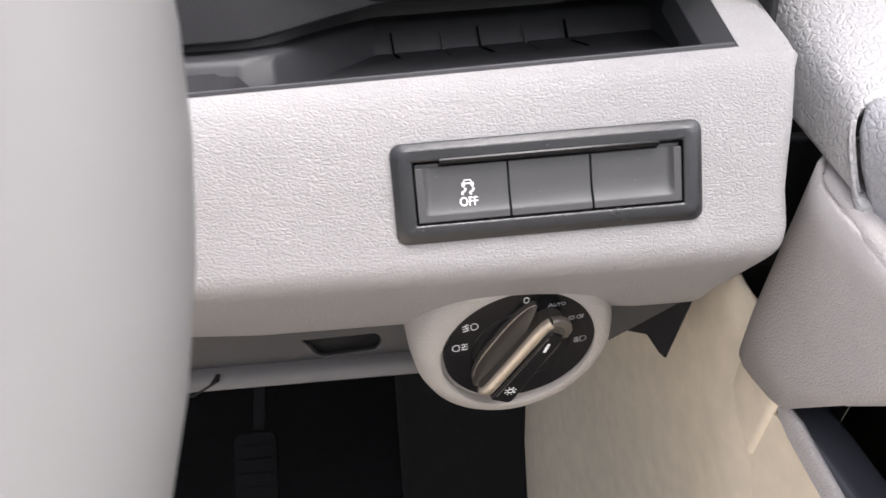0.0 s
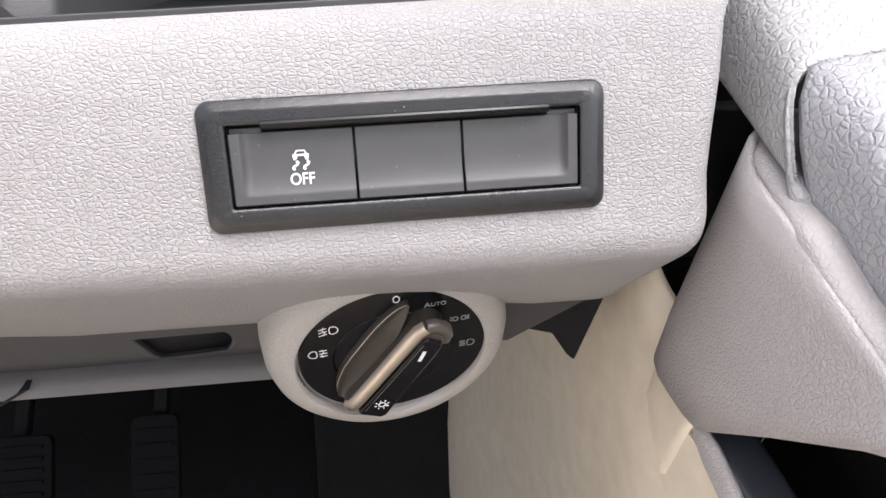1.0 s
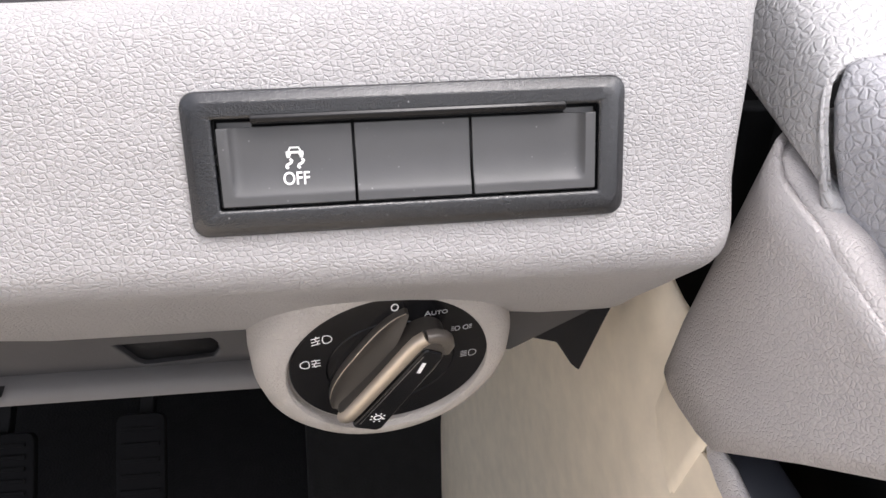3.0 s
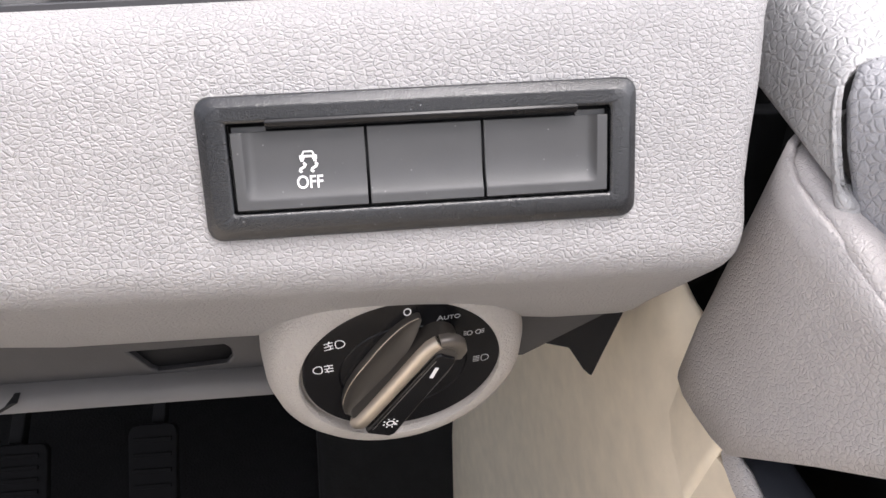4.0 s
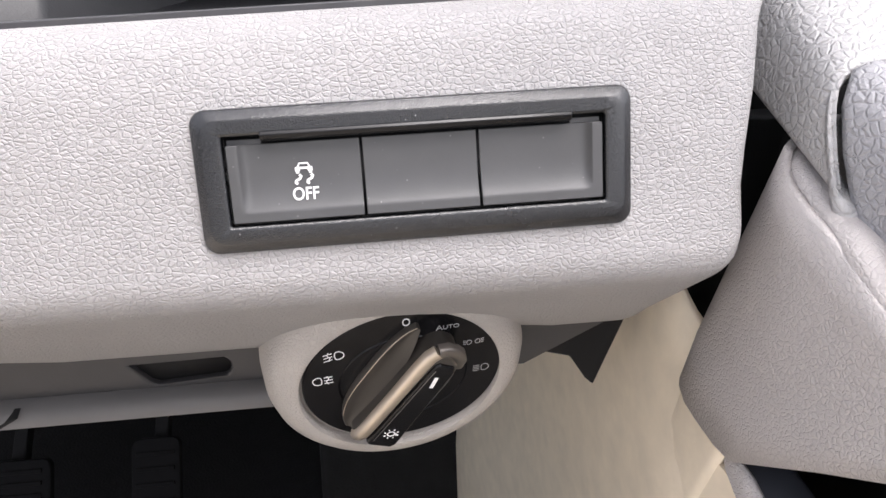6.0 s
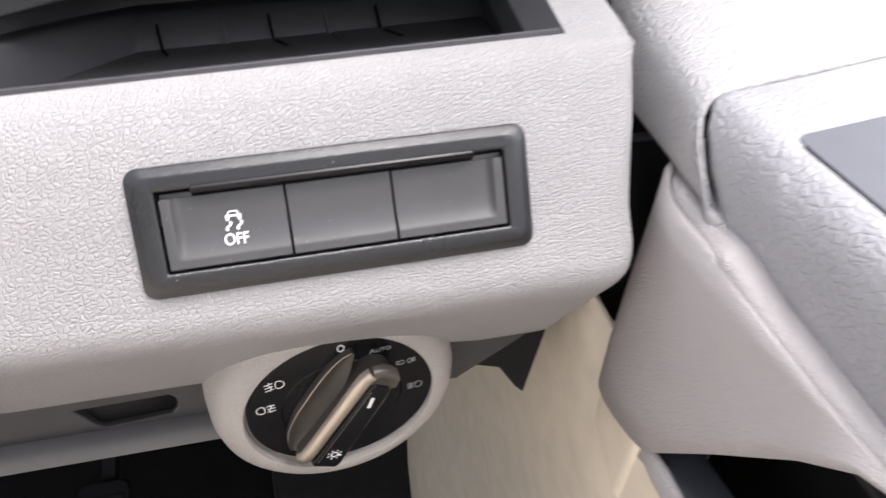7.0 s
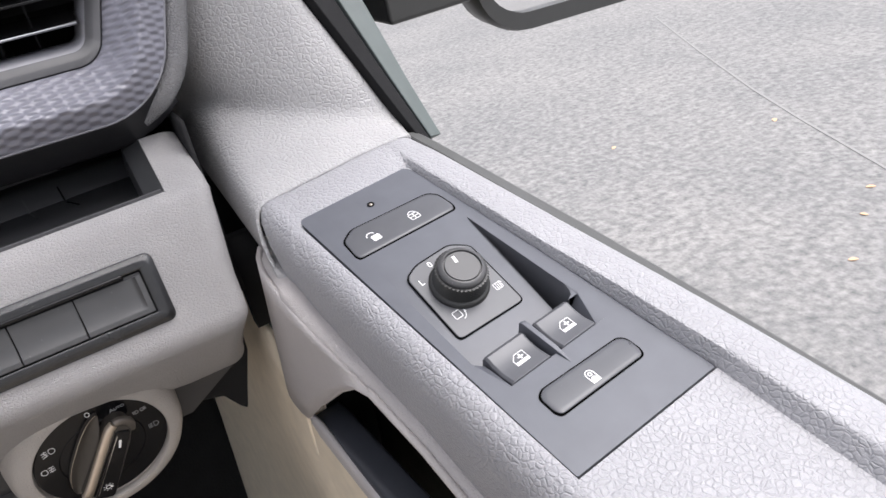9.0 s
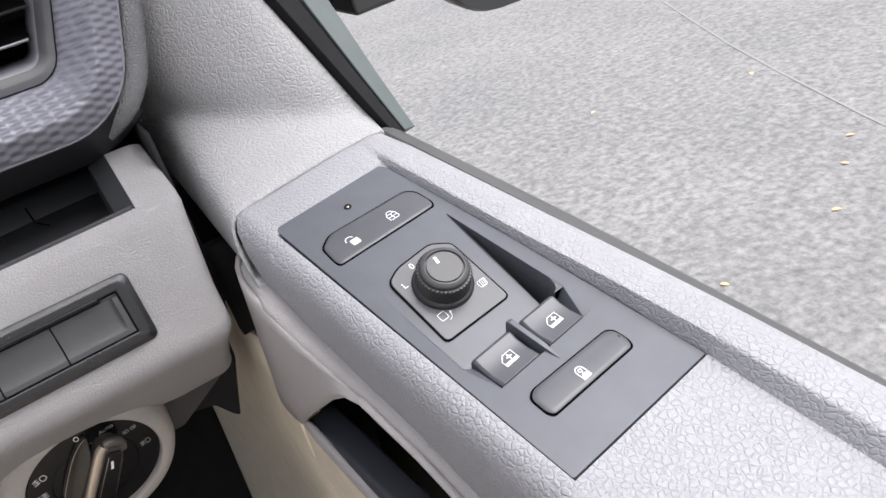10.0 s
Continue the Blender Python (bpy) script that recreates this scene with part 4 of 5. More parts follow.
part("card_ledge", loft([[(x + dx, v, w + z) for x, z in prof] for v, w, dx in edge]), CARD, driver_door, "rolled top edge of the door card")
# columns of the card: (along, height, set-back) at its top and foot
lip_path = [(0.0985, -0.36), (0.0945, -0.24), (0.0918, -0.155), (0.0885, -0.1390), (0.0640, -0.1010), (0.0400, -0.0650), (0.0250, -0.0490), (0.0120, -0.0450), (-0.0300, -0.0500), (-0.0800, -0.0620), (-0.2000, -0.0860)]
cols = [((0.1560, -0.0337, 0.070), (0.1510, -0.112, 0.060)), ((0.1545, -0.0337, 0.046), (0.1505, -0.126, 0.038)), ((0.1515, -0.0337, 0.0310), (0.1485, -0.138, 0.0250)), ((0.1475, -0.0336, 0.0205), (0.1450, -0.147, 0.0160)), ((0.1425, -0.0340, 0.0130), (0.1400, -0.1525, 0.0098)), ((0.1360, -0.0350, 0.0082), (0.1330, -0.1545, 0.0058)), ((0.1280, -0.0360, 0.0052), (0.1240, -0.1525, 0.0030)), ((0.1170, -0.0355, 0.0032), (0.1130, -0.1485, 0.0012)),
        ((0.1050, -0.0345, 0.0019), (0.0985, -0.1435, 0.0)), ((0.0985, -0.034, 0.0014), (0.0935, -0.1412, 0.0)), ((0.092, -0.035, 0.0010), (*lip_path[3], 0.0)), ((0.068, -0.0385, 0.001), (*lip_path[4], 0.001)), ((0.043, -0.0425, 0.003), (*lip_path[5], 0.004)), ((0.027, -0.0440, 0.0045), (*lip_path[6], 0.005)), ((0.012, -0.0445, 0.005), (*lip_path[7], 0.006))]
bm = bmesh.new()
rows = []
for (v, w, dx), (v2, w2, dx2) in cols:
    rows.append([bm.verts.new((-0.0688 - 0.004 * t + dx + (dx2 - dx) * t, v + (v2 - v) * t, w + (w2 - w) * t)) for t in (0, 0.12, 0.25, 0.4, 0.6, 0.8, 1.0)])
for a, b in zip(rows, rows[1:]):
    for i in range(6):
        bm.faces.new((a[i], a[i + 1], b[i + 1], b[i]))
card = part("door_card", bm, CARD, driver_door, "light grey grained door card")
sol = card.modifiers.new("shell", "SOLIDIFY")
sol.thickness, sol.offset = 0.003, 0.0
# smooth beige foot that carries the card on down ahead of the pocket
bm = bmesh.new()
rows = []
for _, (v2, w2, dx2) in cols[:10]:
    ahead = max(0.0, v2 - 0.089)
    rows.append([bm.verts.new((-0.0722 + dx2 + k, v2 + f * ahead, w2 + d)) for k, f, d in ((0.0012, 0.0, 0.003), (0.0004, 0.0, -0.001), (0.0002, 0.10, -0.020), (0.0015, 0.35, -0.08), (0.0120, 0.7, -0.20))])
for a, b in zip(rows, rows[1:]):
    for i in range(4):
        bm.faces.new((a[i], a[i + 1], b[i + 1], b[i]))
foot = part("card_foot", bm, BEIGE, driver_door, "smooth beige foot of the door card")
sol = foot.modifiers.new("shell", "SOLIDIFY")
sol.thickness, sol.offset = 0.002, 0.0
rings = []
for i, p in enumerate(lip_path):
    if i < 4:
        continue
    p = Vector((-0.0722 + (0, 0, 0, 0, 0.0012, 0.0042, 0.0060, 0.0075, 0.0088, 0.0095, 0.0100)[i], *p))
    a0, a1 = lip_path[max(i - 1, 0)], lip_path[min(i + 1, 10)]
    d = Vector((0, a1[0] - a0[0], a1[1] - a0[1])).normalized()
    a = d.cross(Vector((1, 0, 0))).normalized()
    b = d.cross(a)
    thick = 0.3 if i == 4 else 1.0
    rings.append([tuple(p + a * 0.0020 * thick * math.cos(q) + b * 0.0022 * thick * math.sin(q)) for q in [2 * math.pi * k / 10 for k in range(10)]])
part("pocket_lip", loft(rings), CARD, driver_door)
WALL = ((0.0960, -0.1420), (0.0900, -0.1395), (0.0800, -0.1386), (0.0600, -0.1415), (0.0, -0.1480), (-0.10, -0.155), (-0.40, -0.17))
part("pocket_rim", loft([[(-0.0703 + (u + 0.0703) * f, v, w + d * f) for u, d in ((-0.0731, -0.0120), (-0.0730, -0.006), (-0.0722, -0.0022), (-0.0708, -0.0004), (-0.0696, 0.0), (-0.0684, -0.0006), (-0.0676, -0.003), (-0.0674, -0.0120))] for (v, w), f in zip(WALL, (0.3, 0.75, 1.0, 1.0, 1.0, 1.0, 1.0))]), CARD, driver_door, "light grey rim of the pull pocket")
part("card_lower", loft([[(u, v, w + d) for u, d in ((-0.0722, -0.22), (-0.0724, -0.0100), (-0.0680, -0.0100), (-0.0676, -0.22))] for v, w in WALL]), BEIGE, driver_door, "smooth beige lower door trim")
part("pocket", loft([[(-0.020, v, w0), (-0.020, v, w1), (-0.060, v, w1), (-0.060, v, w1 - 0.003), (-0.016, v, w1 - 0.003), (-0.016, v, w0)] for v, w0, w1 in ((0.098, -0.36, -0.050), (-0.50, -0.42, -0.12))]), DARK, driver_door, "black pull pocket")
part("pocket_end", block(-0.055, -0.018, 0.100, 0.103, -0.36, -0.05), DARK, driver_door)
# pull handle: a soft black bar that runs back and down in the pocket
hp = [(0.0962, -0.156, 0.60), (0.0950, -0.1470, 0.88), (0.0900, -0.1425, 0.97), (0.0720, -0.1400, 1.0), (0.0300, -0.1400, 1.0), (-0.0100, -0.1350, 1.0), (-0.10, -0.130, 1.0), (-0.30, -0.135, 1.0)]
shape = ((-0.0112, -0.075), (-0.0114, -0.0080), (-0.0112, -0.0030), (-0.0100, -0.0006), (-0.0080, 0.0), (0.0070, 0.0), (0.0092, -0.0006), (0.0102, -0.0030), (0.0104, -0.0080), (0.0100, -0.075))
part("pull_handle", loft([[(-0.0585 + x * s, v, w + z * s) for x, z in shape] for v, w, s in hp]), HANDLE, driver_door, "black soft pull handle", subsurf=1)

# belt seal and window frame
part("belt_seal", loft([[(x + along(LEDGE, v)[2] - 0.0590, v, z) for x, z in ((0.0590, -0.020), (0.0600, -0.0035), (0.0630, -0.0010), (0.0715, -0.0040), (0.0768, -0.0085), (0.0780, -0.020))] for v in (-0.55, -0.20, -0.109, -0.06, 0.0, 0.055, 0.1085, 0.140)]), BELT, driver_door, "brown grey belt line seal")
part("outer_skin", loft([[(x + along(LEDGE, v)[2] - 0.0590, v, z) for x, z in ((0.0775, -0.0220), (0.082, -0.030), (0.093, -0.40), (0.078, -0.40))] for v in (-0.55, -0.06, 0.0, 0.14, 0.40)]), SEALGREY, driver_door, "painted outer door skin")


def frame_bar(name, mat, shape, label):
    """A bar that climbs along the front edge of the window."""
    rings = []
    for v, w, f in ((0.138, -0.010, 0.75), (0.145, -0.003, 0.8), (0.170, 0.022, 1.0), (0.213, 0.066, 1.4), (0.26, 0.114, 1.5), (0.36, 0.216, 1.5)):
        rings.append([(0.0645 + (x - 0.064) * f - 0.28 * (v - 0.145), v + y, w + z) for x, y, z in shape])
    part(name, loft(rings), mat, driver_door, label, bevel=0.0008)


frame_bar("window_seal", DARK, [(0.0640, 0.004, -0.004), (0.0660, -0.004, 0.003), (0.0760, -0.004, 0.001), (0.0770, 0.006, -0.006)], "black window seal")
frame_bar("window_frame", SEALGREY, [(0.0770, 0.000, -0.004), (0.0780, -0.003, 0.001), (0.0900, -0.003, -0.001), (0.0905, 0.008, -0.008)], "grey green window frame")

# ---------------------------------------------------------------- door switch plate
door_switches = thing("door_switch_plate", "slate grey plate with lock, mirror and window switches on the armrest", "switch panel", DOOR @ pose(0, 0, 0.0005))
SLOPE = 0.215                                   # fall of the sunken floor towards the rear


def floor_z(v):
    return -0.0090 + SLOPE * (v + 0.002)


top = {"a": (-0.0418, 0.1076), "b": (0.0330, 0.1076), "c": (0.0360, 0.1035), "c2": (0.0384, 0.0550), "d2": (0.0406, 0.0), "d": (0.0429, -0.1090), "e": (-0.0430, -0.1062)}
hole = {"fl": (-0.0325, 0.0440), "fr": (0.0310, 0.0440), "rr": (0.0320, -0.0370), "rr2": (0.0300, -0.0570), "rl2": (-0.0320, -0.0570), "rl": (-0.0368, -0.0370)}
bm = bmesh.new()
tv = {k: bm.verts.new((*p, 0.0)) for k, p in top.items()}
hv = {k: bm.verts.new((*p, 0.0)) for k, p in hole.items()}
bv = {k: bm.verts.new((*p, -0.011)) for k, p in top.items()}
bm.faces.new((tv["a"], tv["b"], hv["fr"], hv["fl"]))
bm.faces.new((tv["b"], tv["c"], tv["c2"], tv["d2"], tv["d"], hv["rr2"], hv["rr"], hv["fr"]))
bm.faces.new((tv["d"], tv["e"], hv["rl2"], hv["rr2"]))
bm.faces.new((tv["e"], tv["a"], hv["fl"], hv["rl"], hv["rl2"]))
ks = list(top)
for i, k in enumerate(ks):
    j = ks[(i + 1) % 7]
    bm.faces.new((tv[k], tv[j], bv[j], bv[k]))
fv = {k: bm.verts.new((x, y, z)) for k, (x, y, z) in {"rr": (0.0245, -0.0370, floor_z(-0.037)), "rl": (-0.0290, -0.0370, floor_z(-0.037)), "rr2": (0.0242, -0.0570, -0.0020), "rl2": (-0.0306, -0.0570, -0.0020)}.items()}
bm.faces.new((hv["fl"], hv["fr"], fv["rr"], fv["rl"]))
bm.faces.new((hv["fl"], fv["rl"], hv["rl"]))
side = bm.verts.new((-0.0307, -0.0385, -0.0040))
bm.faces.new((hv["rl"], fv["rl"], side))
bm.faces.new((hv["rl"], side, fv["rl2"], hv["rl2"]))
bm.faces.new((fv["rl"], fv["rl2"], side))
bm.faces.new((hv["rr"], fv["rr2"], fv["rr"]))
bm.faces.new((fv["rl"], fv["rr"], fv["rr2"], fv["rl2"]))
bm.faces.new((hv["rr2"], hv["rl2"], fv["rl2"], fv["rr2"]))
bm.faces.new((hv["rr"], hv["rr2"], fv["rr2"]))
for keys, r in (("a", 0.0042), ("bc", 0.0030), ("de", 0.0010)):
    upright = [e for e in bm.edges if any(all((v.co.xy - Vector(top[k])).length < 1e-5 for v in e.verts) for k in keys)]
    bmesh.ops.bevel(bm, geom=upright, offset=r, segments=5, affect="EDGES", profile=0.5)
plate = part("plate", bm, PLATE, door_switches, "slate grey moulded plate", bevel=0.0009)
# sections from its tip to its rounded rear end: v, right edge, left edge, depth
SLOT = [(0.0440, 0.0310, 0.0305, 0.0005), (0.0360, 0.0312, 0.0298, 0.006), (0.0240, 0.0317, 0.0288, 0.012), (0.0100, 0.0322, 0.0277, 0.019), (-0.0060, 0.0325, 0.0266, 0.024), (-0.0200, 0.0324, 0.0256, 0.027), (-0.0280, 0.0317, 0.0250, 0.028), (-0.0330, 0.0303, 0.0247, 0.028), (-0.0358, 0.0283, 0.0245, 0.028), (-0.0371, 0.0250, 0.0244, 0.028)]
bm = bmesh.new()
rows = []
for v, xr, xl, d in SLOT:
    fz = floor_z(v) if v > -0.0371 else floor_z(-0.037)
    low = min(-d, fz - 0.0005)
    rows.append([bm.verts.new(p) for p in ((xr + 0.0004, v, -0.0004), (xr, v, -0.0010), (xr - 0.0002, v, 0.5 * low), (xr - 0.0006, v, low), (xl, v, low), (xl, v, fz))])
for a, b in zip(rows, rows[1:]):
    for k in range(5):
        bm.faces.new((a[k], a[k + 1], b[k + 1], b[k]))
part("slot", bm, PLATEBTN, plate, "deep shaded slot beside the switches")
bm = bmesh.new()
rim = [bm.verts.new((xr + 0.0005, v, -0.0003)) for v, xr, xl, d in SLOT[5:]] + [bm.verts.new(p) for p in ((0.0325, -0.0375, -0.0003), (0.0325, -0.0200, -0.0003))]
bm.faces.new(rim)
part("slot_end", bm, PLATE, plate)


def puck(name, outline, h, parent, label, mat=PLATEBTN, rim=0.0008):
    """A shallow raised button; a black ring round it draws the shade in its joint."""
    outline = eased(outline, 0.0030)
    cx, cy = sum(p[0] for p in outline) / len(outline), sum(p[1] for p in outline) / len(outline)

    def grown(d):
        out = []
        for x, y in outline:
            q = Vector((x - cx, y - cy))
            out.append((x + d * (1 if q.x > 0 else -1), y + d * (1 if q.y > 0 else -1)))
        return out
    ob = part(name, loft([[(x, y, -0.001) for x, y in outline], [(x, y, h * 0.55) for x, y in outline], [(x, y, h * 0.9) for x, y in grown(-0.0008)], [(x, y, h) for x, y in grown(-0.0022)]]), mat, parent, label, bevel=0.0003)
    part("joint", prism(grown(rim), -0.0008, 0.0004), JOINT_SHADE, ob)
    return ob


lock_button = puck("lock_button", [(-0.0335, 0.0565), (0.0300, 0.0550), (0.0318, 0.0590), (0.0314, 0.0715), (0.0268, 0.0768), (-0.0240, 0.0795), (-0.0330, 0.0735), (-0.0345, 0.0600)], 0.0012, door_switches, "slate grey central locking button")
child_button = puck("child_lock_button", [(-0.0262, -0.0822), (0.0240, -0.0838), (0.0258, -0.0800), (0.0258, -0.0732), (0.0228, -0.0699), (-0.0235, -0.0677), (-0.0274, -0.0704), (-0.0278, -0.0790)], 0.0014, door_switches, "slate grey child lock button")
screw = part("screw", moved(turned([(0.0022, 0.0), (0.0022, 0.0003), (0.0017, 0.0004), (0.0014, -0.0004), (0.0, -0.0004)], 20), pose(-0.0026, 0.0913, 0.0002)), DARK, door_switches, "small recessed screw")
part("screw_head", moved(turned([(0.0009, -0.0006), (0.0009, 0.0002), (0.0006, 0.0004), (0.0, 0.0004)], 12), pose(-0.0026, 0.0913, 0.0002)), SATIN, screw)

# mirror control on the sunken floor
TILT = Matrix.Translation((0, 0, floor_z(0))) @ Matrix.Rotation(math.atan(SLOPE), 4, "X")
mirror_control = part("mirror_control", moved(prism(eased([(-0.0250, -0.0142), (0.0168, -0.0152), (0.0175, 0.0282), (0.0080, 0.0350), (-0.0150, 0.0340), (-0.0225, 0.0305), (-0.0240, 0.0278)], 0.003), 0.0, 0.0009), TILT), PLATEBTN, door_switches, "slate grey mirror control plate", bevel=0.0004)
# black plate under the control draws the shade in its joint
part("joint", moved(prism(eased([(-0.0257, -0.0148), (0.0175, -0.0158), (0.0182, 0.0286), (0.0084, 0.0358), (-0.0153, 0.0348), (-0.0231, 0.0311), (-0.0247, 0.0281)], 0.0033), 0.0, 0.0005), TILT), JOINT_SHADE, mirror_control)
KC = TILT @ pose(-0.0035, 0.0120, 0.0010)
mirror_knob = part("mirror_knob", moved(turned([(0.0160, 0.0), (0.0161, 0.0008), (0.0158, 0.0018), (0.0150, 0.0026), (0.0136, 0.0030), (0.0132, 0.0112), (0.0120, 0.0117)], 72), KC), RUBBER, door_switches, "black mirror knob with a knurled band")
bm = bmesh.new()
rows, n = [], 80
for j in range(11):
    z = 0.0022 + 0.0094 * j / 10
    rr = [0.0137 - 0.0004 * j / 10 + 0.0009 * ((i + j) % 2) for i in range(n)]
    rows.append([bm.verts.new((r * math.cos(2 * math.pi * i / n), r * math.sin(2 * math.pi * i / n), z)) for i, r in enumerate(rr)])
rows.append([bm.verts.new((0.0122 * math.cos(2 * math.pi * i / n), 0.0122 * math.sin(2 * math.pi * i / n), 0.0120)) for i in range(n)])
for a, b in zip(rows, rows[1:]):
    for i in range(n):
        bm.faces.new((a[i], a[(i + 1) % n], b[(i + 1) % n], b[i]))
part("knurl", moved(bm, KC), RUBBER, mirror_knob, "black knurled band", smooth=False)
part("cap", moved(turned([(0.0110, 0.0112), (0.0122, 0.0118), (0.0127, 0.0123), (0.0127, 0.0132), (0.0121, 0.0144), (0.0108, 0.0150), (0.0103, 0.0152), (0.0101, 0.0152), (0.0100, 0.0151), (0.0099, 0.0138), (0.0093, 0.0138), (0.0092, 0.0147), (0.0090, 0.0149), (0.0088, 0.0149), (0.0, 0.0148)], 72), KC), BUTTON, mirror_knob, "smooth grey cap")
part("mark", moved(filled([[(-0.0022, 0.0030), (-0.0006, 0.0030), (-0.0006, 0.0072), (-0.0022, 0.0072)]], 0.01495), KC @ Matrix.Rotation(radians(-8), 4, "Z")), PRINT, mirror_knob, "white mark")

# window switches, stepping up out of the sunken floor
def window_switch(x0, x1):
    secs = []
    for v, z, r in ((-0.0362, -0.0030, 0.0), (-0.0366, -0.0004, 0.0006), (-0.0385, 0.0008, 0.0012), (-0.0430, -0.0006, 0.0012), (-0.0490, -0.0010, 0.0010), (-0.0565, 0.0004, 0.0006), (-0.0570, -0.0010, 0.0)):
        secs.append([(x0, v, -0.016), (x0, v, z - 0.0012), (x0 + 0.0012, v, z), (x1 - 0.0012, v, z), (x1, v, z - 0.0012), (x1, v, -0.016)])
    ob = part("window_switch", loft(secs), PLATEBTN, door_switches, "slate grey window switch", bevel=0.0003)
    ob.data.name = "window_switch"
    return ob


win1, win2 = window_switch(-0.0304, -0.0062), window_switch(0.0008, 0.0240)
part("divider", loft([[(x0, v, -0.016), (x0 + 0.0004, v, z), (x1 - 0.0004, v, z), (x1, v, -0.016)] for x0, x1, v, z in ((-0.0046, -0.0012, -0.0330, 0.0010), (-0.0046, -0.0010, -0.0350, 0.0024), (-0.0042, -0.0010, -0.0560, 0.0020), (-0.0030, -0.0016, -0.0650, 0.0002))]), PLATE, door_switches, "raised fin between the switches", bevel=0.0003)
IW = 0.00045


def about(x, y, k):
    """Scales a symbol in its plane about its middle."""
    return Matrix.Translation((x, y, 0)) @ Matrix.Diagonal((k, k, 1, 1)) @ Matrix.Translation((-x, -y, 0))


for ob, cx in ((win1, -0.0176), (win2, 0.0128)):
    cy, z = -0.0478, -0.00068
    part("icon", joined(strokes([[(cx - .0038, cy - .0028), (cx + .0038, cy - .0028), (cx + .0038, cy + .0031), (cx - .0012, cy + .0031), (cx - .0038, cy + .0004), (cx - .0038, cy - .0028)]], IW * 0.9, z),
                        filled([[(cx - .0036, cy - .0026), (cx + .0036, cy - .0026), (cx + .0036, cy - .0012), (cx - .0036, cy - .0012)]], z), strokes([[(cx + .0008, cy - .0008), (cx + .0008, cy + .0022)], [(cx - .0008, cy + .0007), (cx + .0024, cy + .0007)]], IW * 1.6, z)), PRINT, ob, "white window symbol")
cx, cy, z = -0.0180, 0.0660, 0.0012
part("icon", joined(filled([rounded(cx - .0022, cx + .0028, cy - .0040, cy + .0006, 0.0006, 2)], z), strokes([circle(cx - 0.0012, cy + .0012, 0.0026, 10, 20, 190)], IW * 1.3, z)), PRINT, lock_button, "white open padlock symbol")
cx = 0.0090
part("icon", strokes([rounded(cx - .0030, cx + .0030, cy - .0036, cy + .0012, 0.0007, 2) + [(cx + .0030, cy + .0005)], circle(cx, cy + .0012, 0.0023, 10, 0, 180), [(cx - 0.003, cy - .0012), (cx + 0.003, cy - .0012)], [(cx, cy - .0036), (cx, cy + .0012)]], IW, z), PRINT, lock_button, "white closed padlock symbol")
cx, cy, z = -0.0025, -0.0770, 0.0014
part("icon", moved(joined(strokes([[(cx - .0026, cy - .0044), (cx + .0026, cy - .0044), (cx + .0026, cy + .0012), *circle(cx, cy + .0012, 0.0026, 8, 0, 180), (cx - .0026, cy - .0044)], circle(cx, cy + .0012, 0.0011, 8)], IW * 1.2, z),
                    filled([[(cx - .0024, cy - .0042), (cx + .0024, cy - .0042), (cx + .0018, cy - .0016), (cx, cy - .0004), (cx - .0018, cy - .0016)]], z)), about(cx, cy, 0.84)), PRINT, child_button, "white child lock symbol")
ZM = TILT @ Matrix.Translation((0, 0, 0.0009))
lettering("lettering", "L", 0.0052, PRINT, mirror_control, ZM @ pose(-0.0192, 0.0235, 0))
lettering("lettering", "0", 0.0050, PRINT, mirror_control, ZM @ pose(-0.0085, 0.0302, 0))
lettering("lettering", "R", 0.0050, PRINT, mirror_control, ZM @ pose(0.0075, 0.0280, 0))
dots = [circle(-0.0150, 0.0215, 0.00045, 8)[:-1], circle(-0.0055, 0.0268, 0.00045, 8)[:-1]]
part("icon", moved(filled(dots), ZM), PRINT, mirror_control)
cx, cy = 0.0118, -0.0010
part("icon", moved(strokes([rounded(cx - .0026, cx + .0030, cy - .0022, cy + .0024, 0.0006, 2) + [(cx + .0030, cy + .001)], [(cx - .0012, cy - .0030), (cx - .0006, cy + .0018)], [(cx + .0002, cy - .0030), (cx + .0008, cy + .0018)], [(cx + .0016, cy - .0030), (cx + .0022, cy + .0018)], [(cx + .0030, cy + .0026), (cx + .0038, cy + .0010)]], IW * 0.7), ZM @ about(cx, cy, 0.82)), PRINT, mirror_control, "white heated mirror symbol")
cx, cy = -0.0165, -0.0030
part("icon", moved(strokes([rounded(cx - .0030, cx + .0022, cy - .0018, cy + .0034, 0.0007, 2) + [(cx + .0022, cy + .002)], circle(cx + .0005, cy + .0005, 0.0045, 8, -80, 10), [(cx + .0044, cy - .0006), (cx + .0050, cy + .0014), (cx + .0058, cy - .0002)]], IW * 0.9), ZM @ about(cx, cy, 0.84)), PRINT, mirror_control, "white folding mirror symbol")

# ---------------------------------------------------------------- wing mirror outside
wing_mirror = thing("wing_mirror", "black wing mirror outside the window", "mirror", pose(0.512, 0.120, 1.047, 0, 0, -5))
o = rounded(-0.138, 0.120, -0.003, 0.165, 0.048, 8)
inn = rounded(-0.127, 0.109, 0.0120, 0.152, 0.040, 8)
part("housing", loft([[(x * 0.80, 0.085, z * 0.8 + 0.016) for x, z in o], [(x * 0.97, 0.045, z * 0.97 + 0.002) for x, z in o], [(x, 0.008, z) for x, z in o], [(x * 0.985, 0.0, z * 0.985 + 0.001) for x, z in o], [(x, 0.002, z) for x, z in inn], [(x, 0.014, z) for x, z in inn]]), RUBBER, wing_mirror, "black mirror housing")
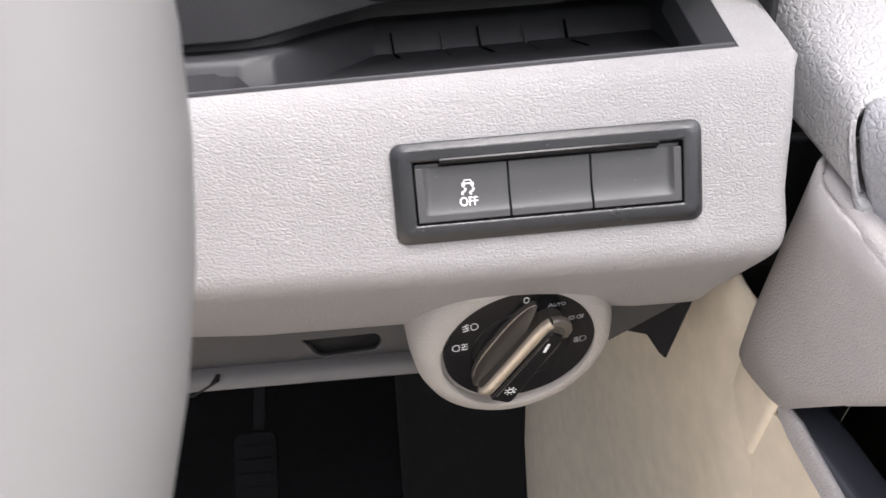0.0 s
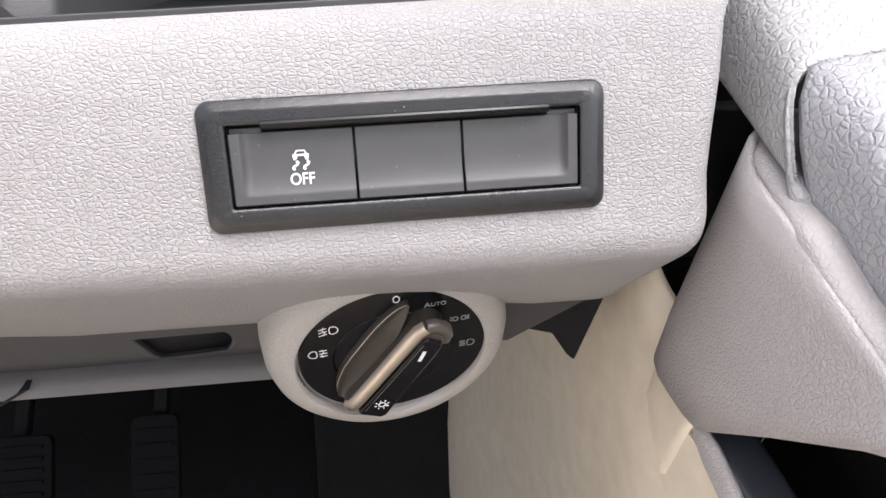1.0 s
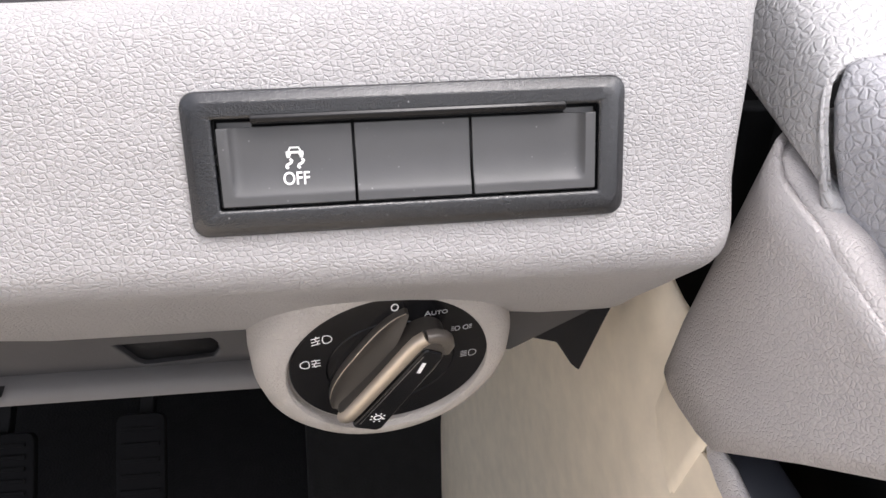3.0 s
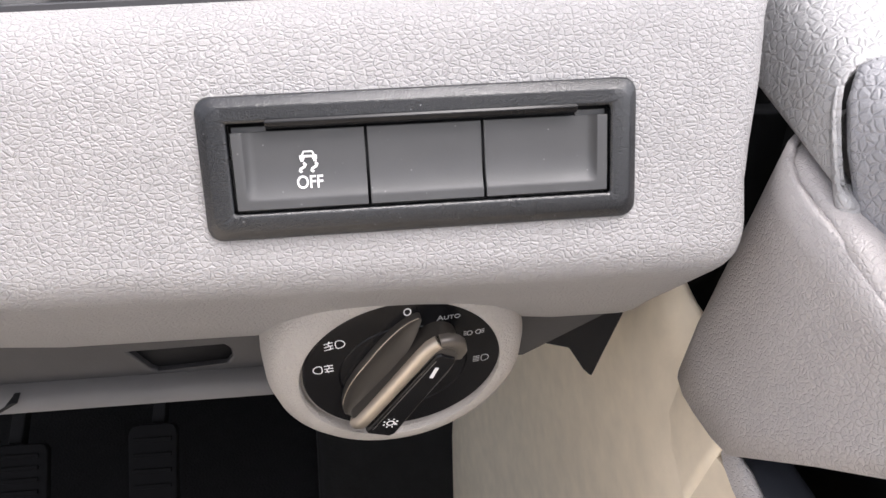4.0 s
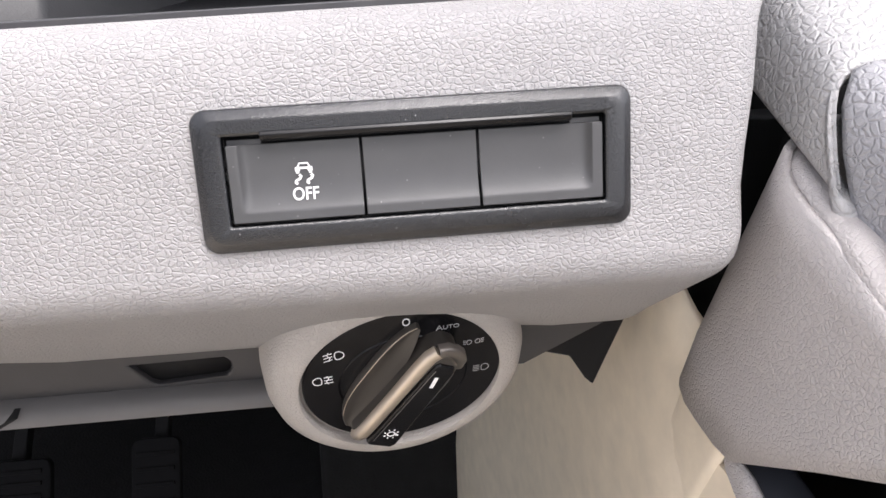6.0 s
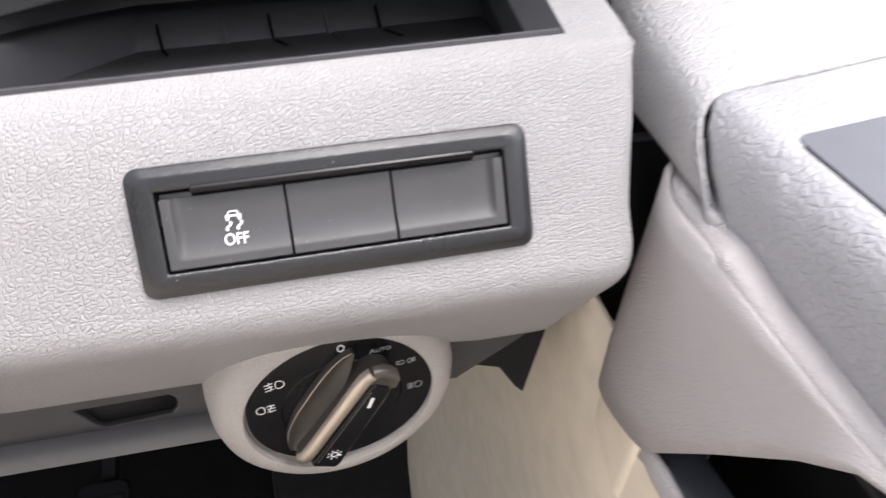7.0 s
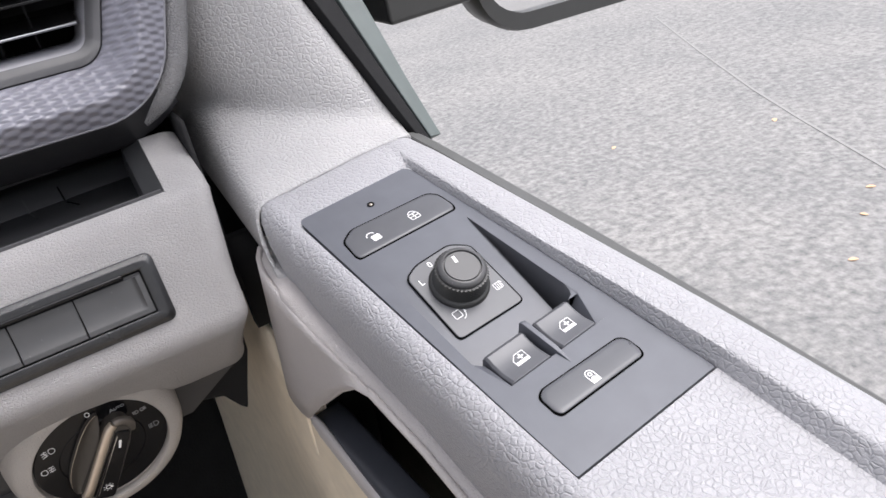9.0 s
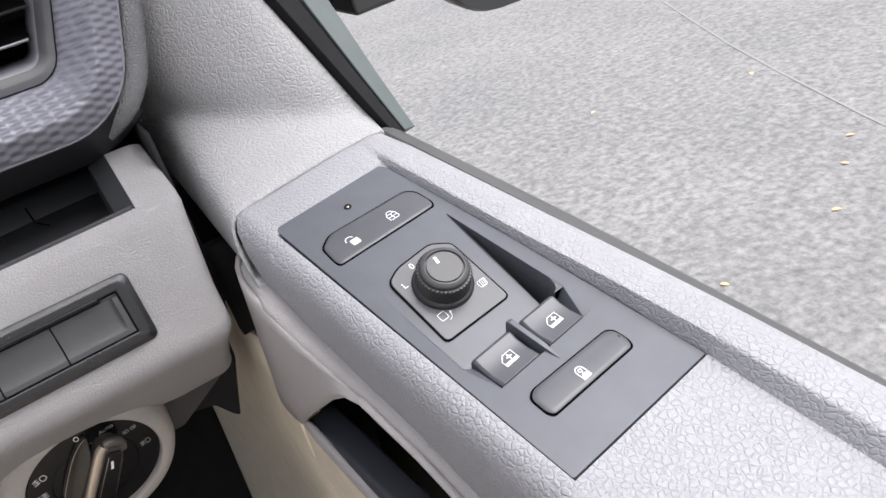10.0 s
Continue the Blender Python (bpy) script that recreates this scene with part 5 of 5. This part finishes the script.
part("glass", loft([[(x * 0.985, 0.012, z) for x, z in inn], [(x * 0.985, 0.010, z) for x, z in inn]]), MIRROR, wing_mirror, "mirror glass", smooth=False)
part("foot", loft([[(-0.225, -0.030, 0.036), (-0.225, -0.030, 0.105), (-0.225, 0.060, 0.105), (-0.225, 0.055, 0.036)], [(-0.150, -0.004, 0.034), (-0.150, -0.002, 0.100), (-0.150, 0.060, 0.100), (-0.150, 0.055, 0.034)], [(-0.095, 0.010, 0.034), (-0.095, 0.012, 0.095), (-0.095, 0.065, 0.095), (-0.095, 0.06, 0.034)]]), RUBBER, wing_mirror, "black mirror foot", bevel=0.004)

# ---------------------------------------------------------------- steering wheel
steering_wheel = thing("steering_wheel", "grey leather steering wheel rim", "steering wheel", pose(-0.2733, -0.183, 1.085, 62, 0, 0))
rings = []
for i in range(73):
    a = 2 * math.pi * i / 72
    rings.append([((0.176 + 0.0160 * math.cos(q)) * math.cos(a), (0.176 + 0.0160 * math.cos(q)) * math.sin(a), 0.0175 * math.sin(q)) for q in [2 * math.pi * k / 20 for k in range(20)]])
part("rim", loft(rings, caps=False), WHEEL, steering_wheel, "grey leather rim")
part("hub", turned([(0.055, -0.03), (0.062, -0.01), (0.055, 0.008), (0.0, 0.012)], 40), PODBLACK, steering_wheel)
part("column", turned([(0.035, -0.30), (0.035, -0.03)], 24), PODBLACK, steering_wheel)
for a in (0, 180, 270):
    part("spoke", moved(block(0.045, 0.172, -0.014, 0.014, -0.010, 0.000), Matrix.Rotation(radians(a), 4, "Z")), PODBLACK, steering_wheel, bevel=0.003)

# ---------------------------------------------------------------- kick panel and footwell
kick = [(0.1195, 0.000), (0.1168, 0.008), (0.1140, 0.020), (0.1119, 0.035), (0.1107, 0.050), (0.1099, 0.070), (0.1085, 0.110), (0.1045, 0.190), (0.096, 0.290), (0.080, 0.390), (0.072, 0.470), (0.085, 0.560), (0.16, 0.62)]
rows = []
for z, bulge, low in ((0.30, 0.02, 0), (0.45, 0.012, 0), (0.60, 0.0, 0), (0.72, -0.004, 0), (0.82, 0.0, 0.3), (0.880, 0.0, 0.8), (0.945, -0.007, 1.0)):
    # its top falls away towards the door
    rows.append([(x - bulge, y, z - low * (0.038 * min(1.0, max(0.0, (0.15 - y) / 0.10)) + 0.95 * max(0.0, 0.020 - y))) for x, y in kick])
kp = tagged(part("kick_panel", loft(rows, closed=False), BEIGE, subsurf=1), "smooth beige footwell side trim", "trim", kind="structure")
sol = kp.modifiers.new("shell", "SOLIDIFY")
sol.thickness = 0.004
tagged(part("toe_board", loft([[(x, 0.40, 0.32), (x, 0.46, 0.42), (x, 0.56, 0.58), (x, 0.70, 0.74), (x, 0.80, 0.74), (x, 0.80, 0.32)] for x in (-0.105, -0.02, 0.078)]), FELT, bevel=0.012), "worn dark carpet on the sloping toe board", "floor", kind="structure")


def pedal(x, w, h, label):
    """A hanging pedal: ribbed rubber pad on a bent arm."""
    ob = thing("pedal", label, "pedal", pose(x, 0.44, 0.45, 52, 0, 0), group="pedals")
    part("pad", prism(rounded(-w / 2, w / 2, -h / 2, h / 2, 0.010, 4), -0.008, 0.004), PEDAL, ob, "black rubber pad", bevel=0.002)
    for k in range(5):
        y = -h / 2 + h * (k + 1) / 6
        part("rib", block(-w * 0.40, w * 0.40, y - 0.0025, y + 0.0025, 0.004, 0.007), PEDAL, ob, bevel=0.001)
    part("arm", loft([[(-0.008, -0.01, -0.02), (0.008, -0.01, -0.02), (0.008, 0.01, -0.008), (-0.008, 0.01, -0.008)], [(-0.008, 0.12, -0.05), (0.008, 0.12, -0.05), (0.008, 0.13, -0.035), (-0.008, 0.13, -0.035)], [(-0.008, 0.36, -0.05), (0.008, 0.36, -0.05), (0.008, 0.36, -0.03), (-0.008, 0.36, -0.03)], [(-0.008, 0.50, -0.10), (0.008, 0.50, -0.10), (0.008, 0.50, -0.08), (-0.008, 0.50, -0.08)]]), DARK, ob, bevel=0.002)
    return ob


pedal(-0.288, 0.055, 0.105, "black accelerator pedal with a ribbed rubber pad")
pedal(-0.450, 0.090, 0.080, "wide black brake pedal with a ribbed rubber pad")

# ---------------------------------------------------------------- on the asphalt
random.seed(7)
LEAF = plastic("dry_yellow_leaf", (0.70, 0.44, 0.27), 0.7, 0.0005, 0.004)
for i, (x, y, s) in enumerate(((2.035, 1.978, 0.016), (2.245, 0.946, 0.015), (1.800, 0.707, 0.014), (1.332, 0.712, 0.012), (2.059, 0.847, 0.012), (2.62, 1.62, 0.018))):
    outline = [(0, -1), (0.5, -0.5), (0.62, 0.1), (0.35, 0.7), (0, 1.1), (-0.35, 0.7), (-0.6, 0.1), (-0.45, -0.5)]
    leaf = part("fallen_leaf", moved(loft([[(px * s, py * s, 0.002 + 0.25 * s * abs(px)) for px, py in outline], [(px * s, py * s, 0.003 + 0.25 * s * abs(px)) for px, py in outline]]), pose(x, y, 0, 0, 0, random.uniform(0, 360))), LEAF)
    tagged(leaf, "small dry yellow leaf fallen on the asphalt", "leaf", "fallen leaves")
line = [(4.00, 3.75), (3.38, 2.75), (2.92, 1.98), (2.67, 1.52), (2.40, 0.99), (2.15, 0.45)]
SEALER = plastic("pale_joint_filler", (0.262, 0.258, 0.25), 0.8, 0.001, 0.004)
tagged(part("joint_line", strokes([line], 0.012, 0.0005, 0.0015), SEALER), "thin pale joint line across the asphalt", "joint", kind="structure")
